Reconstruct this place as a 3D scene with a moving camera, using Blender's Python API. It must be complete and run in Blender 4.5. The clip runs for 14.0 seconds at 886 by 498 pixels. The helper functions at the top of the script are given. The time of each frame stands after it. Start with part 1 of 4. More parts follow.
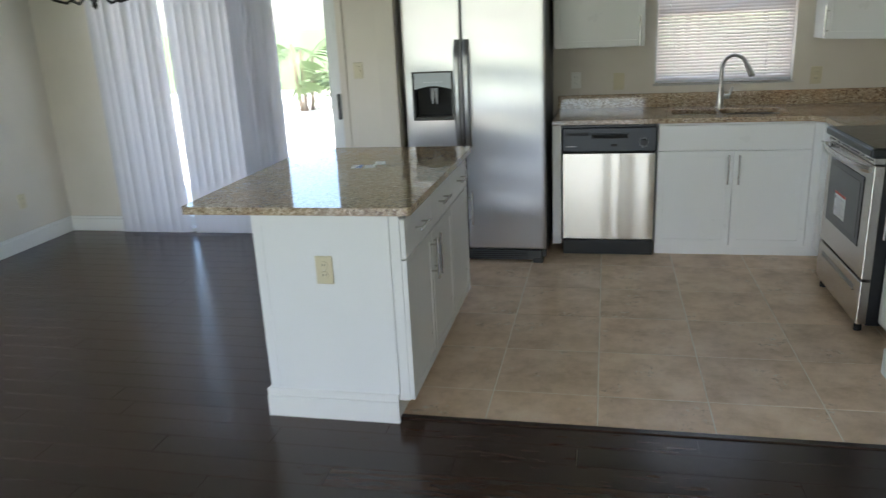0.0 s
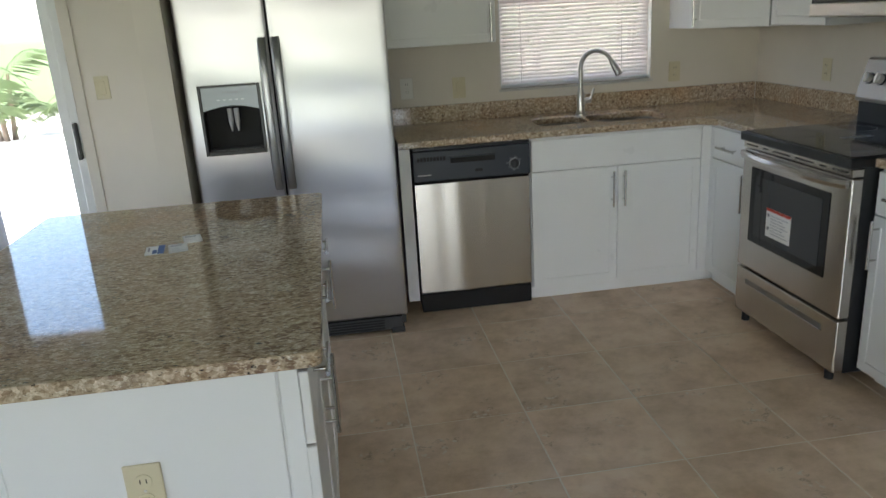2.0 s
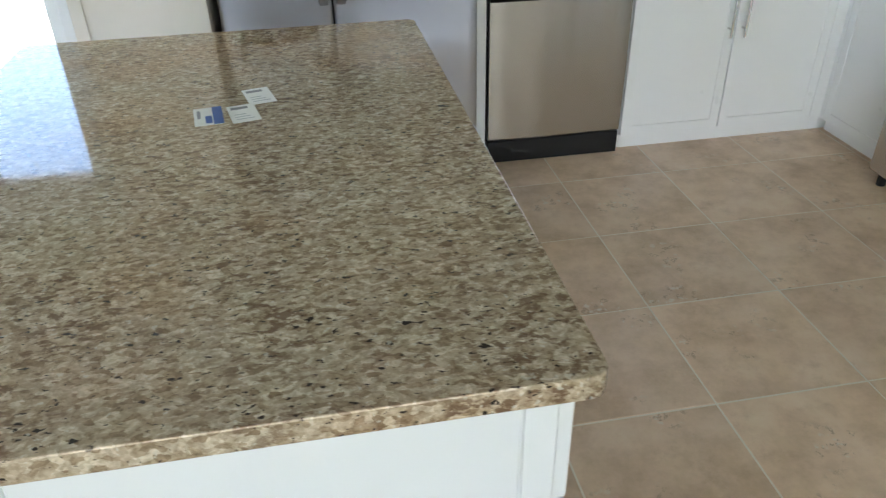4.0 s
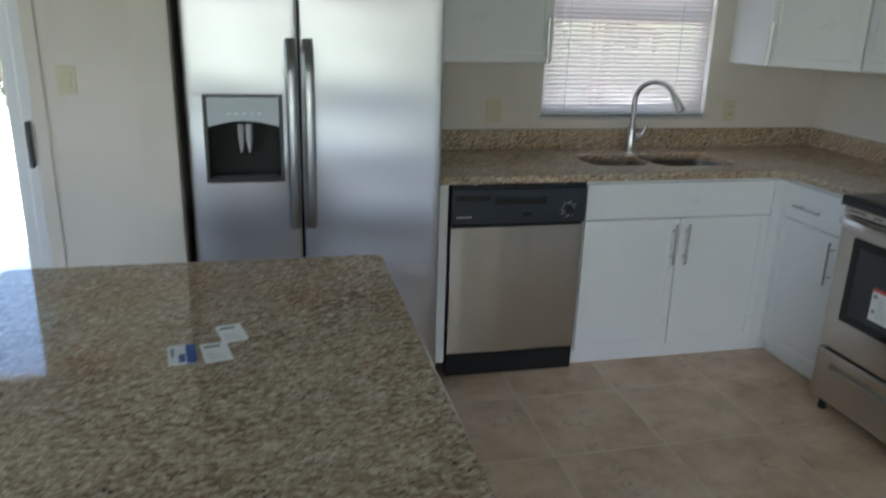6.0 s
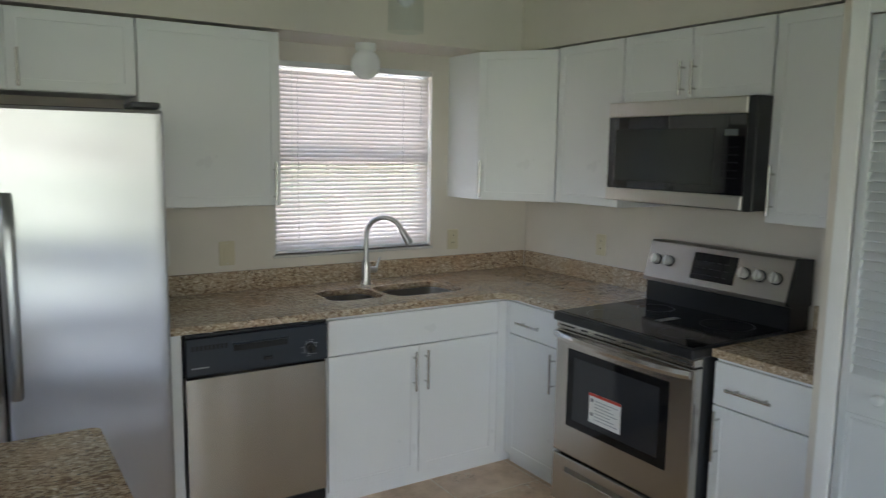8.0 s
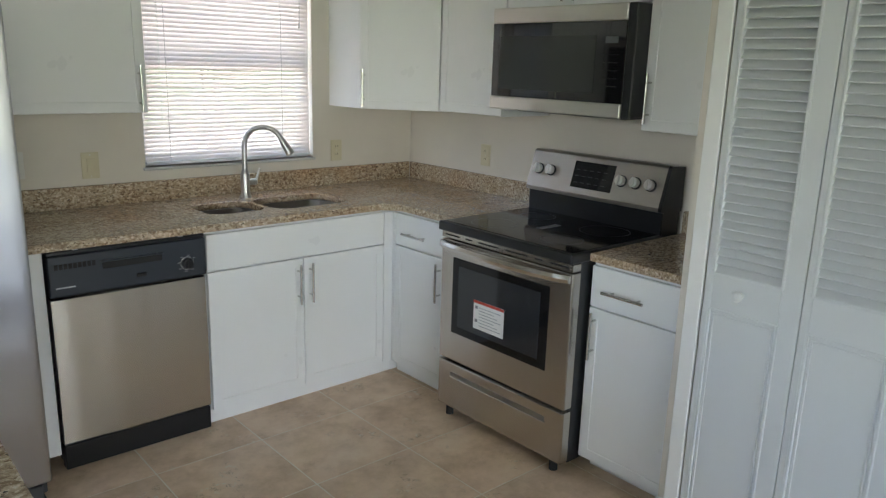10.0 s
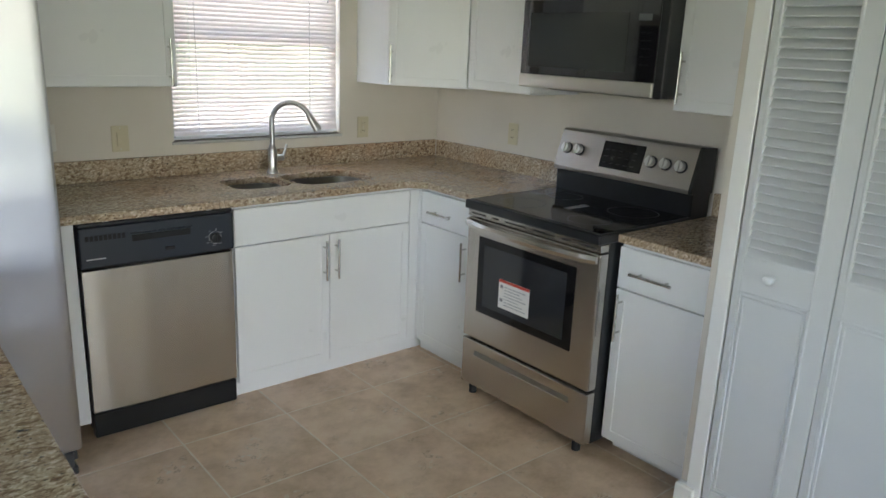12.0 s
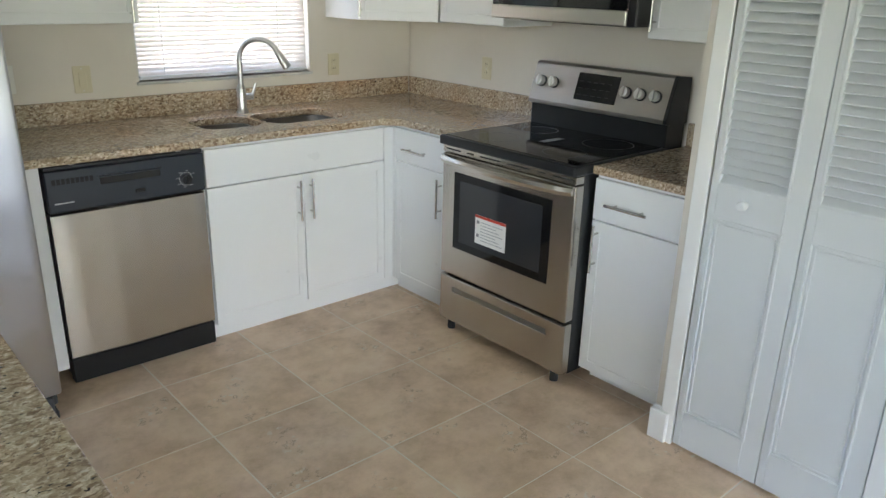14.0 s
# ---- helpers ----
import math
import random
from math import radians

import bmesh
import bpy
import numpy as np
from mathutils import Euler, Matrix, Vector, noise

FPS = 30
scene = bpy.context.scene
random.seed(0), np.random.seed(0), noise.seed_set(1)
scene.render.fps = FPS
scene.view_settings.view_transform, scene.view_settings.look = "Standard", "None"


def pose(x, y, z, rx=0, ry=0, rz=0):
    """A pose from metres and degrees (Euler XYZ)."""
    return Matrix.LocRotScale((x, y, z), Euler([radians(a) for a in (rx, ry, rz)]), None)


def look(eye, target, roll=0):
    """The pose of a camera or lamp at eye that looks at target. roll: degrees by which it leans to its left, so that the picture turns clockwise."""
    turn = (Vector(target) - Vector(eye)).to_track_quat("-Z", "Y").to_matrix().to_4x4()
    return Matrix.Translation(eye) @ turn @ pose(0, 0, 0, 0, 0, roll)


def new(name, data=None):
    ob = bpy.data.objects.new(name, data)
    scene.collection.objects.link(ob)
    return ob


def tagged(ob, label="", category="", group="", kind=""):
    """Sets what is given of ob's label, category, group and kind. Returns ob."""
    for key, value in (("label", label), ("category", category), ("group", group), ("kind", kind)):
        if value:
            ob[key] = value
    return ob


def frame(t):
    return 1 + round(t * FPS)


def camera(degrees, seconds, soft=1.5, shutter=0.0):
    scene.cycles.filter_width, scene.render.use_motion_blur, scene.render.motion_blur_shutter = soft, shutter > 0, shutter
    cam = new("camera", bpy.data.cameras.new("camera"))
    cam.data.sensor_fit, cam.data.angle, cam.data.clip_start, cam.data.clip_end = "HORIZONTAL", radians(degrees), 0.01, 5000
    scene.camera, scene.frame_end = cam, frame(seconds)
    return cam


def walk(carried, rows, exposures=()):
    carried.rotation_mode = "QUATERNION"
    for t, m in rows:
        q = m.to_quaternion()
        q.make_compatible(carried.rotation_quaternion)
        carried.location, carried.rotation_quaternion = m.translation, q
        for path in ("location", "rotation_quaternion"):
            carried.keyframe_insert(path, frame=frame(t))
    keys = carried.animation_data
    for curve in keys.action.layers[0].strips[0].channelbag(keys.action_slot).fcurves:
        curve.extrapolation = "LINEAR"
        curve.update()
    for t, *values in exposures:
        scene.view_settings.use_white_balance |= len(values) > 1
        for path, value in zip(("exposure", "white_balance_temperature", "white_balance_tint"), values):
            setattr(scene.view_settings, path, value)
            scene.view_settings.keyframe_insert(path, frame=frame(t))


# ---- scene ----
cam = camera(61.4, 14.0, 1.25, 0.42)
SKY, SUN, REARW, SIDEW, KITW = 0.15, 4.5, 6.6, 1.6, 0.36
EXPOSE = [(0.0, 2.77, 6450, 11), (1.0, 2.65, 6400, 12), (1.5, 2.64, 6480, 12.3), (2.5, 2.83, 6750, 13), (5, 3.68, 6300, 11), (5.5, 3.38, 6200, 11.5), (6.0, 2.6, 6050, 12), (6.5, 2.34, 6030, 13), (7.0, 2.52, 6180, 13.5), (7.5, 2.70, 6320, 14), (8.0, 2.80, 6350, 13.7), (9.0, 3.07, 6450, 13), (12.0, 3.26, 6500, 13.5), (12.5, 3.28, 6800, 14), (13.0, 3.48, 6800, 14), (14.0, 3.59, 6550, 13)]
PATH = [
    (0, (0.545, 0.708, 1.582), (0.126, 2.574, 0.996), -2.8),
    (0.5, (0.364, 0.998, 1.541), (0.178, 2.909, 0.98), -3.0),
    (1, (0.211, 1.278, 1.584), (0.25, 3.211, 1.075), -3.4),
    (1.5, (0.102, 1.688, 1.556), (0.255, 3.606, 1.011), -4.1),
    (2, (-0.096, 2.01, 1.511), (0.159, 3.901, 0.912), -3.5),
    (2.5, (-0.207, 2.286, 1.489), (0.09, 4.095, 0.69), -4.1),
    (2.7, (-0.224, 2.428, 1.456), (0.071, 4.194, 0.567), -4.4),
    (4.8, (-0.512, 2.808, 1.438), (-0.251, 4.478, 0.368), 1.4),
    (5, (-0.51, 2.81, 1.456), (-0.256, 4.521, 0.452), 1.6),
    (5.5, (-0.489, 2.783, 1.507), (-0.193, 4.571, 0.661), 2.2),
    (6, (-0.454, 2.757, 1.564), (-0.012, 4.611, 0.958), 1.7),
    (6.5, (-0.443, 2.744, 1.588), (0.154, 4.6, 1.14), 1.4),
    (7, (-0.44, 2.741, 1.604), (0.287, 4.572, 1.258), 1.0),
    (7.5, (-0.439, 2.752, 1.613), (0.44, 4.525, 1.328), 1.1),
    (8, (-0.411, 2.742, 1.619), (0.656, 4.413, 1.355), 0.9),
    (8.5, (-0.398, 2.731, 1.604), (0.814, 4.292, 1.293), 0.7),
    (9, (-0.376, 2.748, 1.595), (0.912, 4.227, 1.203), 0.8),
    (11.5, (-0.384, 2.772, 1.585), (0.894, 4.223, 1.073), 2.0),
    (12, (-0.386, 2.781, 1.58), (0.847, 4.263, 1.047), 2.3),
    (12.5, (-0.359, 2.792, 1.54), (0.804, 4.247, 0.812), 2.4),
    (13, (-0.357, 2.789, 1.528), (0.808, 4.204, 0.728), 2.4),
    (13.5, (-0.364, 2.78, 1.547), (0.833, 4.2, 0.806), 1.8),
    (14, (-0.381, 2.777, 1.547), (0.872, 4.182, 0.873), 1.5),
]
walk(cam, [(t, look(eye, target, roll)) for t, eye, target, roll in PATH], EXPOSE)

# ---- world, sun, lights ----
world = bpy.data.worlds.new("world")
scene.world = world
world.use_nodes = True
wn = world.node_tree.nodes
sky = wn.new("ShaderNodeTexSky")
sky.sky_type = "NISHITA"
sky.sun_disc = False
sky.sun_elevation = radians(62)
sky.sun_rotation = radians(205)
sky.dust_density = 2.0
wn["Background"].inputs[1].default_value = SKY
world.node_tree.links.new(sky.outputs[0], wn["Background"].inputs[0])
sun = new("sun", bpy.data.lights.new("sun", "SUN"))
sun.data.energy = SUN
sun.data.angle = radians(0.6)
sun.data.color = (1, 0.95, 0.87)
sun.matrix_world = look((4, -8, 22), (0, 0, 0))


def window_lamp(name, at, to, w, h, power, color=(0.93, 0.97, 1)):
    """Daylight that falls in through an opening."""
    l = bpy.data.lights.new(name, "AREA")
    l.shape, l.size, l.size_y, l.energy, l.color = "RECTANGLE", w, h, power, color
    o = new(name, l)
    o.matrix_world = look(at, to)
    return o


# ---- materials ----
def mat(name, color=(0.8, 0.8, 0.8), rough=0.5, metal=0.0, **kw):
    m = bpy.data.materials.new(name)
    m.use_nodes = True
    b = m.node_tree.nodes["Principled BSDF"]
    b.inputs["Base Color"].default_value = (*color, 1)
    b.inputs["Roughness"].default_value = rough
    b.inputs["Metallic"].default_value = metal
    for k, v in kw.items():
        b.inputs[k.replace("_", " ")].default_value = v
    return m


class Nodes:
    """Short names for building a node tree."""

    def __init__(self, m):
        self.m, self.t, self.b = m, m.node_tree, m.node_tree.nodes["Principled BSDF"]

    def add(self, kind, links=(), **props):
        n = self.t.nodes.new(kind)
        for k, v in props.items():
            if k.startswith("in_"):
                n.inputs[k[3:].replace("_", " ")].default_value = v
            elif k == "operation":
                n.operation = v
            elif k == "data_type":
                n.data_type = v
            elif k == "blend_type":
                n.blend_type = v
            elif k == "direction_type":
                n.direction_type = v
            elif k == "axis":
                n.axis = v
        for sock, src in links:
            self.t.links.new(src, n.inputs[sock])
        return n

    def coords(self, scale=(1, 1, 1), which="Object"):
        c = self.add("ShaderNodeTexCoord")
        mp = self.add("ShaderNodeMapping", [("Vector", c.outputs[which])])
        mp.inputs["Scale"].default_value = scale
        return mp.outputs[0]

    def noise(self, vec, scale, detail=3, rough=0.5):
        return self.add("ShaderNodeTexNoise", [("Vector", vec)], in_Scale=scale, in_Detail=detail, in_Roughness=rough).outputs["Fac"]

    def ramp(self, fac, stops, interp="LINEAR"):
        r = self.add("ShaderNodeValToRGB", [("Fac", fac)])
        r.color_ramp.interpolation = interp
        e = r.color_ramp.elements
        while len(e) < len(stops):
            e.new(0.5)
        for el, (p, c) in zip(e, stops):
            el.position, el.color = p, ((*c, 1) if not isinstance(c, float) else (c, c, c, 1))
        return r.outputs["Color"]

    def mix(self, fac, a, b, mode="MIX"):
        n = self.add("ShaderNodeMix", data_type="RGBA", blend_type=mode)
        for sock, v in ((0, fac), (6, a), (7, b)):
            if isinstance(v, (int, float)):
                n.inputs[sock].default_value = v
            elif isinstance(v, tuple):
                n.inputs[sock].default_value = (*v, 1)
            else:
                self.t.links.new(v, n.inputs[sock])
        return n.outputs[2]

    def color(self, s):
        self.t.links.new(s, self.b.inputs["Base Color"])

    def rough(self, s):
        self.t.links.new(s, self.b.inputs["Roughness"])

    def bump(self, h, strength=0.2, dist=0.002):
        n = self.add("ShaderNodeBump", [("Height", h)], in_Strength=strength, in_Distance=dist)
        self.t.links.new(n.outputs[0], self.b.inputs["Normal"])


def paint(name, color, rough=0.5, grain=220, strength=0.12, vary=0.05):
    m = mat(name, color, rough)
    n = Nodes(m)
    c = n.coords()
    big = n.noise(c, 1.7, 4)
    dark = tuple(v * (1 - 1.6 * vary) for v in color)
    lite = tuple(min(1, v * (1 + 0.6 * vary)) for v in color)
    n.color(n.ramp(big, [(0.3, dark), (0.7, lite)]))
    n.rough(n.ramp(n.noise(c, 6, 3), [(0.3, rough - 0.07), (0.7, rough + 0.07)]))
    n.bump(n.noise(c, grain, 3), strength, 0.0008)
    return m


WALL = paint("wall_paint", (0.70, 0.65, 0.58), 0.75, 160, 0.35)
CEIL = paint("ceiling_paint", (0.80, 0.79, 0.76), 0.9, 90, 0.6)
WHITE = paint("cabinet_white", (0.80, 0.81, 0.815), 0.34, 400, 0.04, 0.015)
TRIM = paint("trim_white", (0.80, 0.80, 0.79), 0.42, 200, 0.06, 0.03)
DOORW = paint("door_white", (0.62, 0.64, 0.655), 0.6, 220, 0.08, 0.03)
IVORY = mat("ivory_plastic", (0.62, 0.56, 0.40), 0.4)
SLOT = mat("slot_dark", (0.03, 0.028, 0.025), 0.6)
BLACK = mat("black_plastic", (0.010, 0.011, 0.013), 0.30)
PANELB = mat("blue_black_plastic", (0.020, 0.026, 0.037), 0.34)
RUBBER = mat("black_rubber", (0.015, 0.015, 0.015), 0.8)
GLASSBLK = mat("black_glass", (0.008, 0.008, 0.009), 0.06)
GLASSBLK.node_tree.nodes["Principled BSDF"].inputs["Specular IOR Level"].default_value = 0.32
MWGLASS = mat("microwave_glass", (0.008, 0.008, 0.010), 0.04)
MWGLASS.node_tree.nodes["Principled BSDF"].inputs["Specular IOR Level"].default_value = 0.85
TOPGLASS = mat("ceramic_glass", (0.006, 0.006, 0.007), 0.07)
TOPGLASS.node_tree.nodes["Principled BSDF"].inputs["Specular IOR Level"].default_value = 0.2
IRON = mat("black_iron", (0.02, 0.018, 0.016), 0.5, 0.6)
KNOBM = mat("silver_plastic", (0.68, 0.67, 0.64), 0.35, 0.35)
PAPER = mat("white_paper", (0.82, 0.82, 0.8), 0.6)
RED = mat("red_print", (0.55, 0.05, 0.03), 0.6)
INK = mat("grey_ink", (0.25, 0.25, 0.27), 0.6)
BLUE = mat("blue_print", (0.03, 0.09, 0.32), 0.5)
MARK = mat("panel_marking", (0.42, 0.43, 0.45), 0.5)
DKGREY = paint("fridge_side", (0.05, 0.052, 0.055), 0.45, 300, 0.1)
ALU = mat("aluminium_white", (0.72, 0.73, 0.73), 0.35)


def metal(name, color, rough, aniso, stretch, rot=0.0):
    m = mat(name, color, rough, 1.0)
    n = Nodes(m)
    c = n.coords(stretch)
    f = n.noise(c, 1.0, 4, 0.6)
    n.rough(n.ramp(f, [(0.3, rough - 0.012), (0.7, rough + 0.012)]))
    smear = n.noise(n.coords(), 2.2, 3)
    n.color(n.mix(n.ramp(smear, [(0.35, 0.0), (0.65, 1.0)]), tuple(v * 0.93 for v in color), color))
    n.b.inputs["Anisotropic"].default_value = aniso
    n.b.inputs["Anisotropic Rotation"].default_value = rot
    tg = n.add("ShaderNodeTangent", direction_type="RADIAL", axis="Z")
    n.t.links.new(tg.outputs[0], n.b.inputs["Tangent"])
    return m


STEEL_F = metal("fridge_steel", (0.56, 0.56, 0.58), 0.34, 0.8, (260, 260, 2), 0.0)
STEEL_H = metal("brushed_steel", (0.56, 0.525, 0.48), 0.25, 0.9, (2, 2, 260), 0.25)
STEEL_P = metal("panel_steel", (0.43, 0.395, 0.355), 0.42, 0.0, (2, 2, 260))
STEEL_M = metal("microwave_steel", (0.74, 0.71, 0.66), 0.36, 0.3, (2, 2, 260), 0.25)
NICKEL = metal("brushed_nickel", (0.50, 0.49, 0.47), 0.28, 0.0, (500, 500, 20))
BARM = metal("handle_nickel", (0.58, 0.57, 0.55), 0.24, 0.0, (500, 500, 20))
HANDLE = metal("fridge_handle_metal", (0.36, 0.37, 0.38), 0.3, 0.0, (500, 500, 20))
SINKM = metal("sink_steel", (0.27, 0.25, 0.23), 0.42, 0.0, (200, 200, 200))


def granite():
    """Polished stone: packed pale grains in an olive ground, brown drifts and dark flecks."""
    m = mat("granite", (0.4, 0.34, 0.25), 0.05)
    n = Nodes(m)
    c = n.coords()
    warp = n.add("ShaderNodeTexNoise", [("Vector", c)], in_Scale=45.0, in_Detail=3.0)
    off = n.add("ShaderNodeVectorMath", [(0, warp.outputs["Color"])], operation="SCALE")
    off.inputs["Scale"].default_value = 0.012
    v = n.add("ShaderNodeVectorMath", [(0, c), (1, off.outputs[0])], operation="ADD").outputs[0]
    slant = n.add("ShaderNodeMapping", [("Vector", v)])
    slant.inputs["Rotation"].default_value = (0, 0, 0.45)
    slant.inputs["Scale"].default_value = (0.66, 1.2, 1.0)
    sv = slant.outputs[0]
    grain = n.add("ShaderNodeTexVoronoi", [("Vector", sv)], in_Scale=135.0)
    tint = n.add("ShaderNodeSeparateColor", [("Color", grain.outputs["Color"])])
    body = n.ramp(tint.outputs[0], [(0.0, (0.29, 0.215, 0.15)), (0.22, (0.41, 0.33, 0.245)), (0.45, (0.48, 0.40, 0.31)), (0.72, (0.55, 0.47, 0.375)), (1.0, (0.66, 0.59, 0.49))])
    cloud = n.ramp(n.noise(v, 95, 4, 0.62), [(0.32, (0.70, 0.66, 0.60)), (0.50, (0.98, 0.97, 0.95)), (0.68, (1.16, 1.15, 1.13))])
    col = n.mix(1.0, body, cloud, "MULTIPLY")
    fine = n.add("ShaderNodeTexVoronoi", [("Vector", v)], in_Scale=260.0)
    fsep = n.add("ShaderNodeSeparateColor", [("Color", fine.outputs["Color"])])
    col = n.mix(1.0, col, n.ramp(fsep.outputs[0], [(0.0, (0.80, 0.78, 0.74)), (1.0, (1.12, 1.12, 1.11))]), "MULTIPLY")
    drift = n.ramp(n.noise(c, 2.6, 4, 0.6), [(0.34, (1.0, 1.0, 0.97)), (0.5, (0.99, 0.95, 0.91)), (0.66, (0.95, 0.80, 0.68))])
    col = n.mix(1.0, col, drift, "MULTIPLY")
    zone = n.ramp(n.noise(c, 4.2, 4, 0.62), [(0.42, 0.12), (0.60, 1.0)])
    brown = n.ramp(n.noise(sv, 72, 4, 0.62), [(0.53, 0.0), (0.59, 0.85)])
    col = n.mix(n.mix(1.0, brown, zone, "MULTIPLY"), col, (0.155, 0.09, 0.052))
    dk = n.ramp(n.noise(sv, 125, 2, 0.5), [(0.655, 0.0), (0.69, 1.0)])
    col = n.mix(dk, col, (0.035, 0.027, 0.022))
    pale = n.ramp(n.noise(v, 95, 2, 0.5), [(0.66, 0.0), (0.71, 0.5)])
    col = n.mix(pale, col, (0.70, 0.66, 0.56))
    n.color(col)
    n.b.inputs["Specular IOR Level"].default_value = 0.62
    n.rough(n.ramp(n.noise(c, 25, 3), [(0.3, 0.035), (0.7, 0.07)]))
    return m


GRANITE = granite()


def travertine():
    m = mat("travertine", (0.5, 0.4, 0.29), 0.4)
    n = Nodes(m)
    c = n.coords()
    info = n.add("ShaderNodeObjectInfo")
    shift = n.add("ShaderNodeVectorMath", [(0, info.outputs["Location"])], operation="SCALE")
    shift.inputs["Scale"].default_value = 3.7
    v = n.add("ShaderNodeVectorMath", [(0, c), (1, shift.outputs[0])], operation="ADD").outputs[0]
    f1 = n.noise(v, 4.5, 7, 0.68)
    col = n.ramp(f1, [(0.28, (0.53, 0.375, 0.26)), (0.42, (0.65, 0.48, 0.34)), (0.55, (0.76, 0.58, 0.43)), (0.72, (0.83, 0.675, 0.525))])
    blot = n.ramp(n.noise(v, 7, 6, 0.72), [(0.55, 0.0), (0.72, 0.45)])
    col = n.mix(blot, col, (0.45, 0.295, 0.185))
    where = n.ramp(n.noise(v, 4.2, 2), [(0.56, 0.0), (0.64, 1.0)])
    vein = n.ramp(n.noise(v, 26, 5, 0.65), [(0.565, 0.0), (0.60, 0.6), (0.64, 0.0)])
    col = n.mix(n.mix(1.0, vein, where, "MULTIPLY"), col, (0.20, 0.135, 0.09))
    pits = n.ramp(n.noise(v, 30, 4, 0.6), [(0.58, 0.0), (0.64, 0.8)])
    col = n.mix(n.mix(1.0, pits, where, "MULTIPLY"), col, (0.74, 0.69, 0.60))
    tone = n.ramp(info.outputs["Random"], [(0.0, (0.94, 0.93, 0.92)), (1.0, (1.06, 1.04, 1.01))])
    n.color(n.mix(1.0, col, tone, "MULTIPLY"))
    n.rough(n.ramp(f1, [(0.3, 0.5), (0.7, 0.3)]))
    n.bump(n.noise(v, 38, 5, 0.6), 0.12, 0.001)
    return m


TRAV = travertine()
GROUT = paint("grout", (0.82, 0.755, 0.655), 0.85, 300, 0.4)


def darkwood():
    m = mat("dark_wood", (0.05, 0.03, 0.02), 0.3)
    n = Nodes(m)
    info = n.add("ShaderNodeObjectInfo")
    c = n.coords((1.0, 9.0, 9.0))
    shift = n.add("ShaderNodeVectorMath", [(0, info.outputs["Location"])], operation="SCALE")
    shift.inputs["Scale"].default_value = 5.1
    v = n.add("ShaderNodeVectorMath", [(0, c), (1, shift.outputs[0])], operation="ADD").outputs[0]
    g = n.noise(v, 6, 5, 0.6)
    col = n.ramp(g, [(0.3, (0.026, 0.014, 0.011)), (0.55, (0.040, 0.022, 0.016)), (0.75, (0.054, 0.031, 0.022))])
    tone = n.ramp(info.outputs["Random"], [(0.0, (0.72, 0.72, 0.72)), (1.0, (1.2, 1.15, 1.1))])
    n.color(n.mix(1.0, col, tone, "MULTIPLY"))
    n.rough(n.ramp(g, [(0.3, 0.27), (0.7, 0.2)]))
    n.bump(g, 0.03, 0.001)
    return m


WOOD = darkwood()


def slat_mat(name, color, through_light):
    m = mat(name, color, 0.5)
    n = Nodes(m)
    tr = n.add("ShaderNodeBsdfTranslucent", in_Color=(*color, 1))
    mx = n.add("ShaderNodeMixShader", [(1, n.b.outputs[0]), (2, tr.outputs[0])])
    mx.inputs[0].default_value = through_light
    out = n.t.nodes["Material Output"]
    n.t.links.new(mx.outputs[0], out.inputs["Surface"])
    return m


SLAT = slat_mat("blind_slat", (0.80, 0.75, 0.73), 0.4)
VANE = slat_mat("vertical_vane", (0.74, 0.73, 0.75), 0.42)
OPAL = mat("opal_glass", (0.82, 0.83, 0.84), 0.2)


def thin_glass(name, gloss):
    """Glass of a thin pane: clear, with a slight mirror-like sheen."""
    m = mat(name, (1, 1, 1), 0.0)
    n = Nodes(m)
    tr = n.add("ShaderNodeBsdfTransparent", in_Color=(0.97, 0.985, 0.98, 1))
    gs = n.add("ShaderNodeBsdfGlossy", in_Roughness=0.01)
    mx = n.add("ShaderNodeMixShader", [(1, tr.outputs[0]), (2, gs.outputs[0])])
    mx.inputs[0].default_value = gloss
    n.t.links.new(mx.outputs[0], n.t.nodes["Material Output"].inputs["Surface"])
    return m


CLEAR = thin_glass("clear_glass", 0.08)
PANE = thin_glass("window_glass", 0.05)
LEAF = slat_mat("palm_leaf", (0.10, 0.15, 0.06), 0.35)
BARK = paint("bark", (0.16, 0.12, 0.085), 0.9, 60, 0.6, 0.2)
CONC = paint("patio_concrete", (0.68, 0.66, 0.62), 0.85, 90, 0.4, 0.08)
GRASS = paint("lawn", (0.085, 0.13, 0.045), 0.95, 60, 0.8, 0.25)
STUCCO = paint("stucco", (0.62, 0.56, 0.46), 0.9, 90, 0.6)


# ---- building helpers ----
def box(bm, x0, x1, y0, y1, z0, z1, bev=0.0, seg=1):
    vs = [bm.verts.new((x, y, z)) for z in (z0, z1) for y in (y0, y1) for x in (x0, x1)]
    f = [bm.faces.new([vs[i] for i in q]) for q in ((0, 2, 3, 1), (4, 5, 7, 6), (0, 1, 5, 4), (2, 6, 7, 3), (0, 4, 6, 2), (1, 3, 7, 5))]
    if bev:
        es = list({e for q in f for e in q.edges})
        bmesh.ops.bevel(bm, geom=es, offset=bev, segments=seg, affect="EDGES", profile=0.5, clamp_overlap=True)


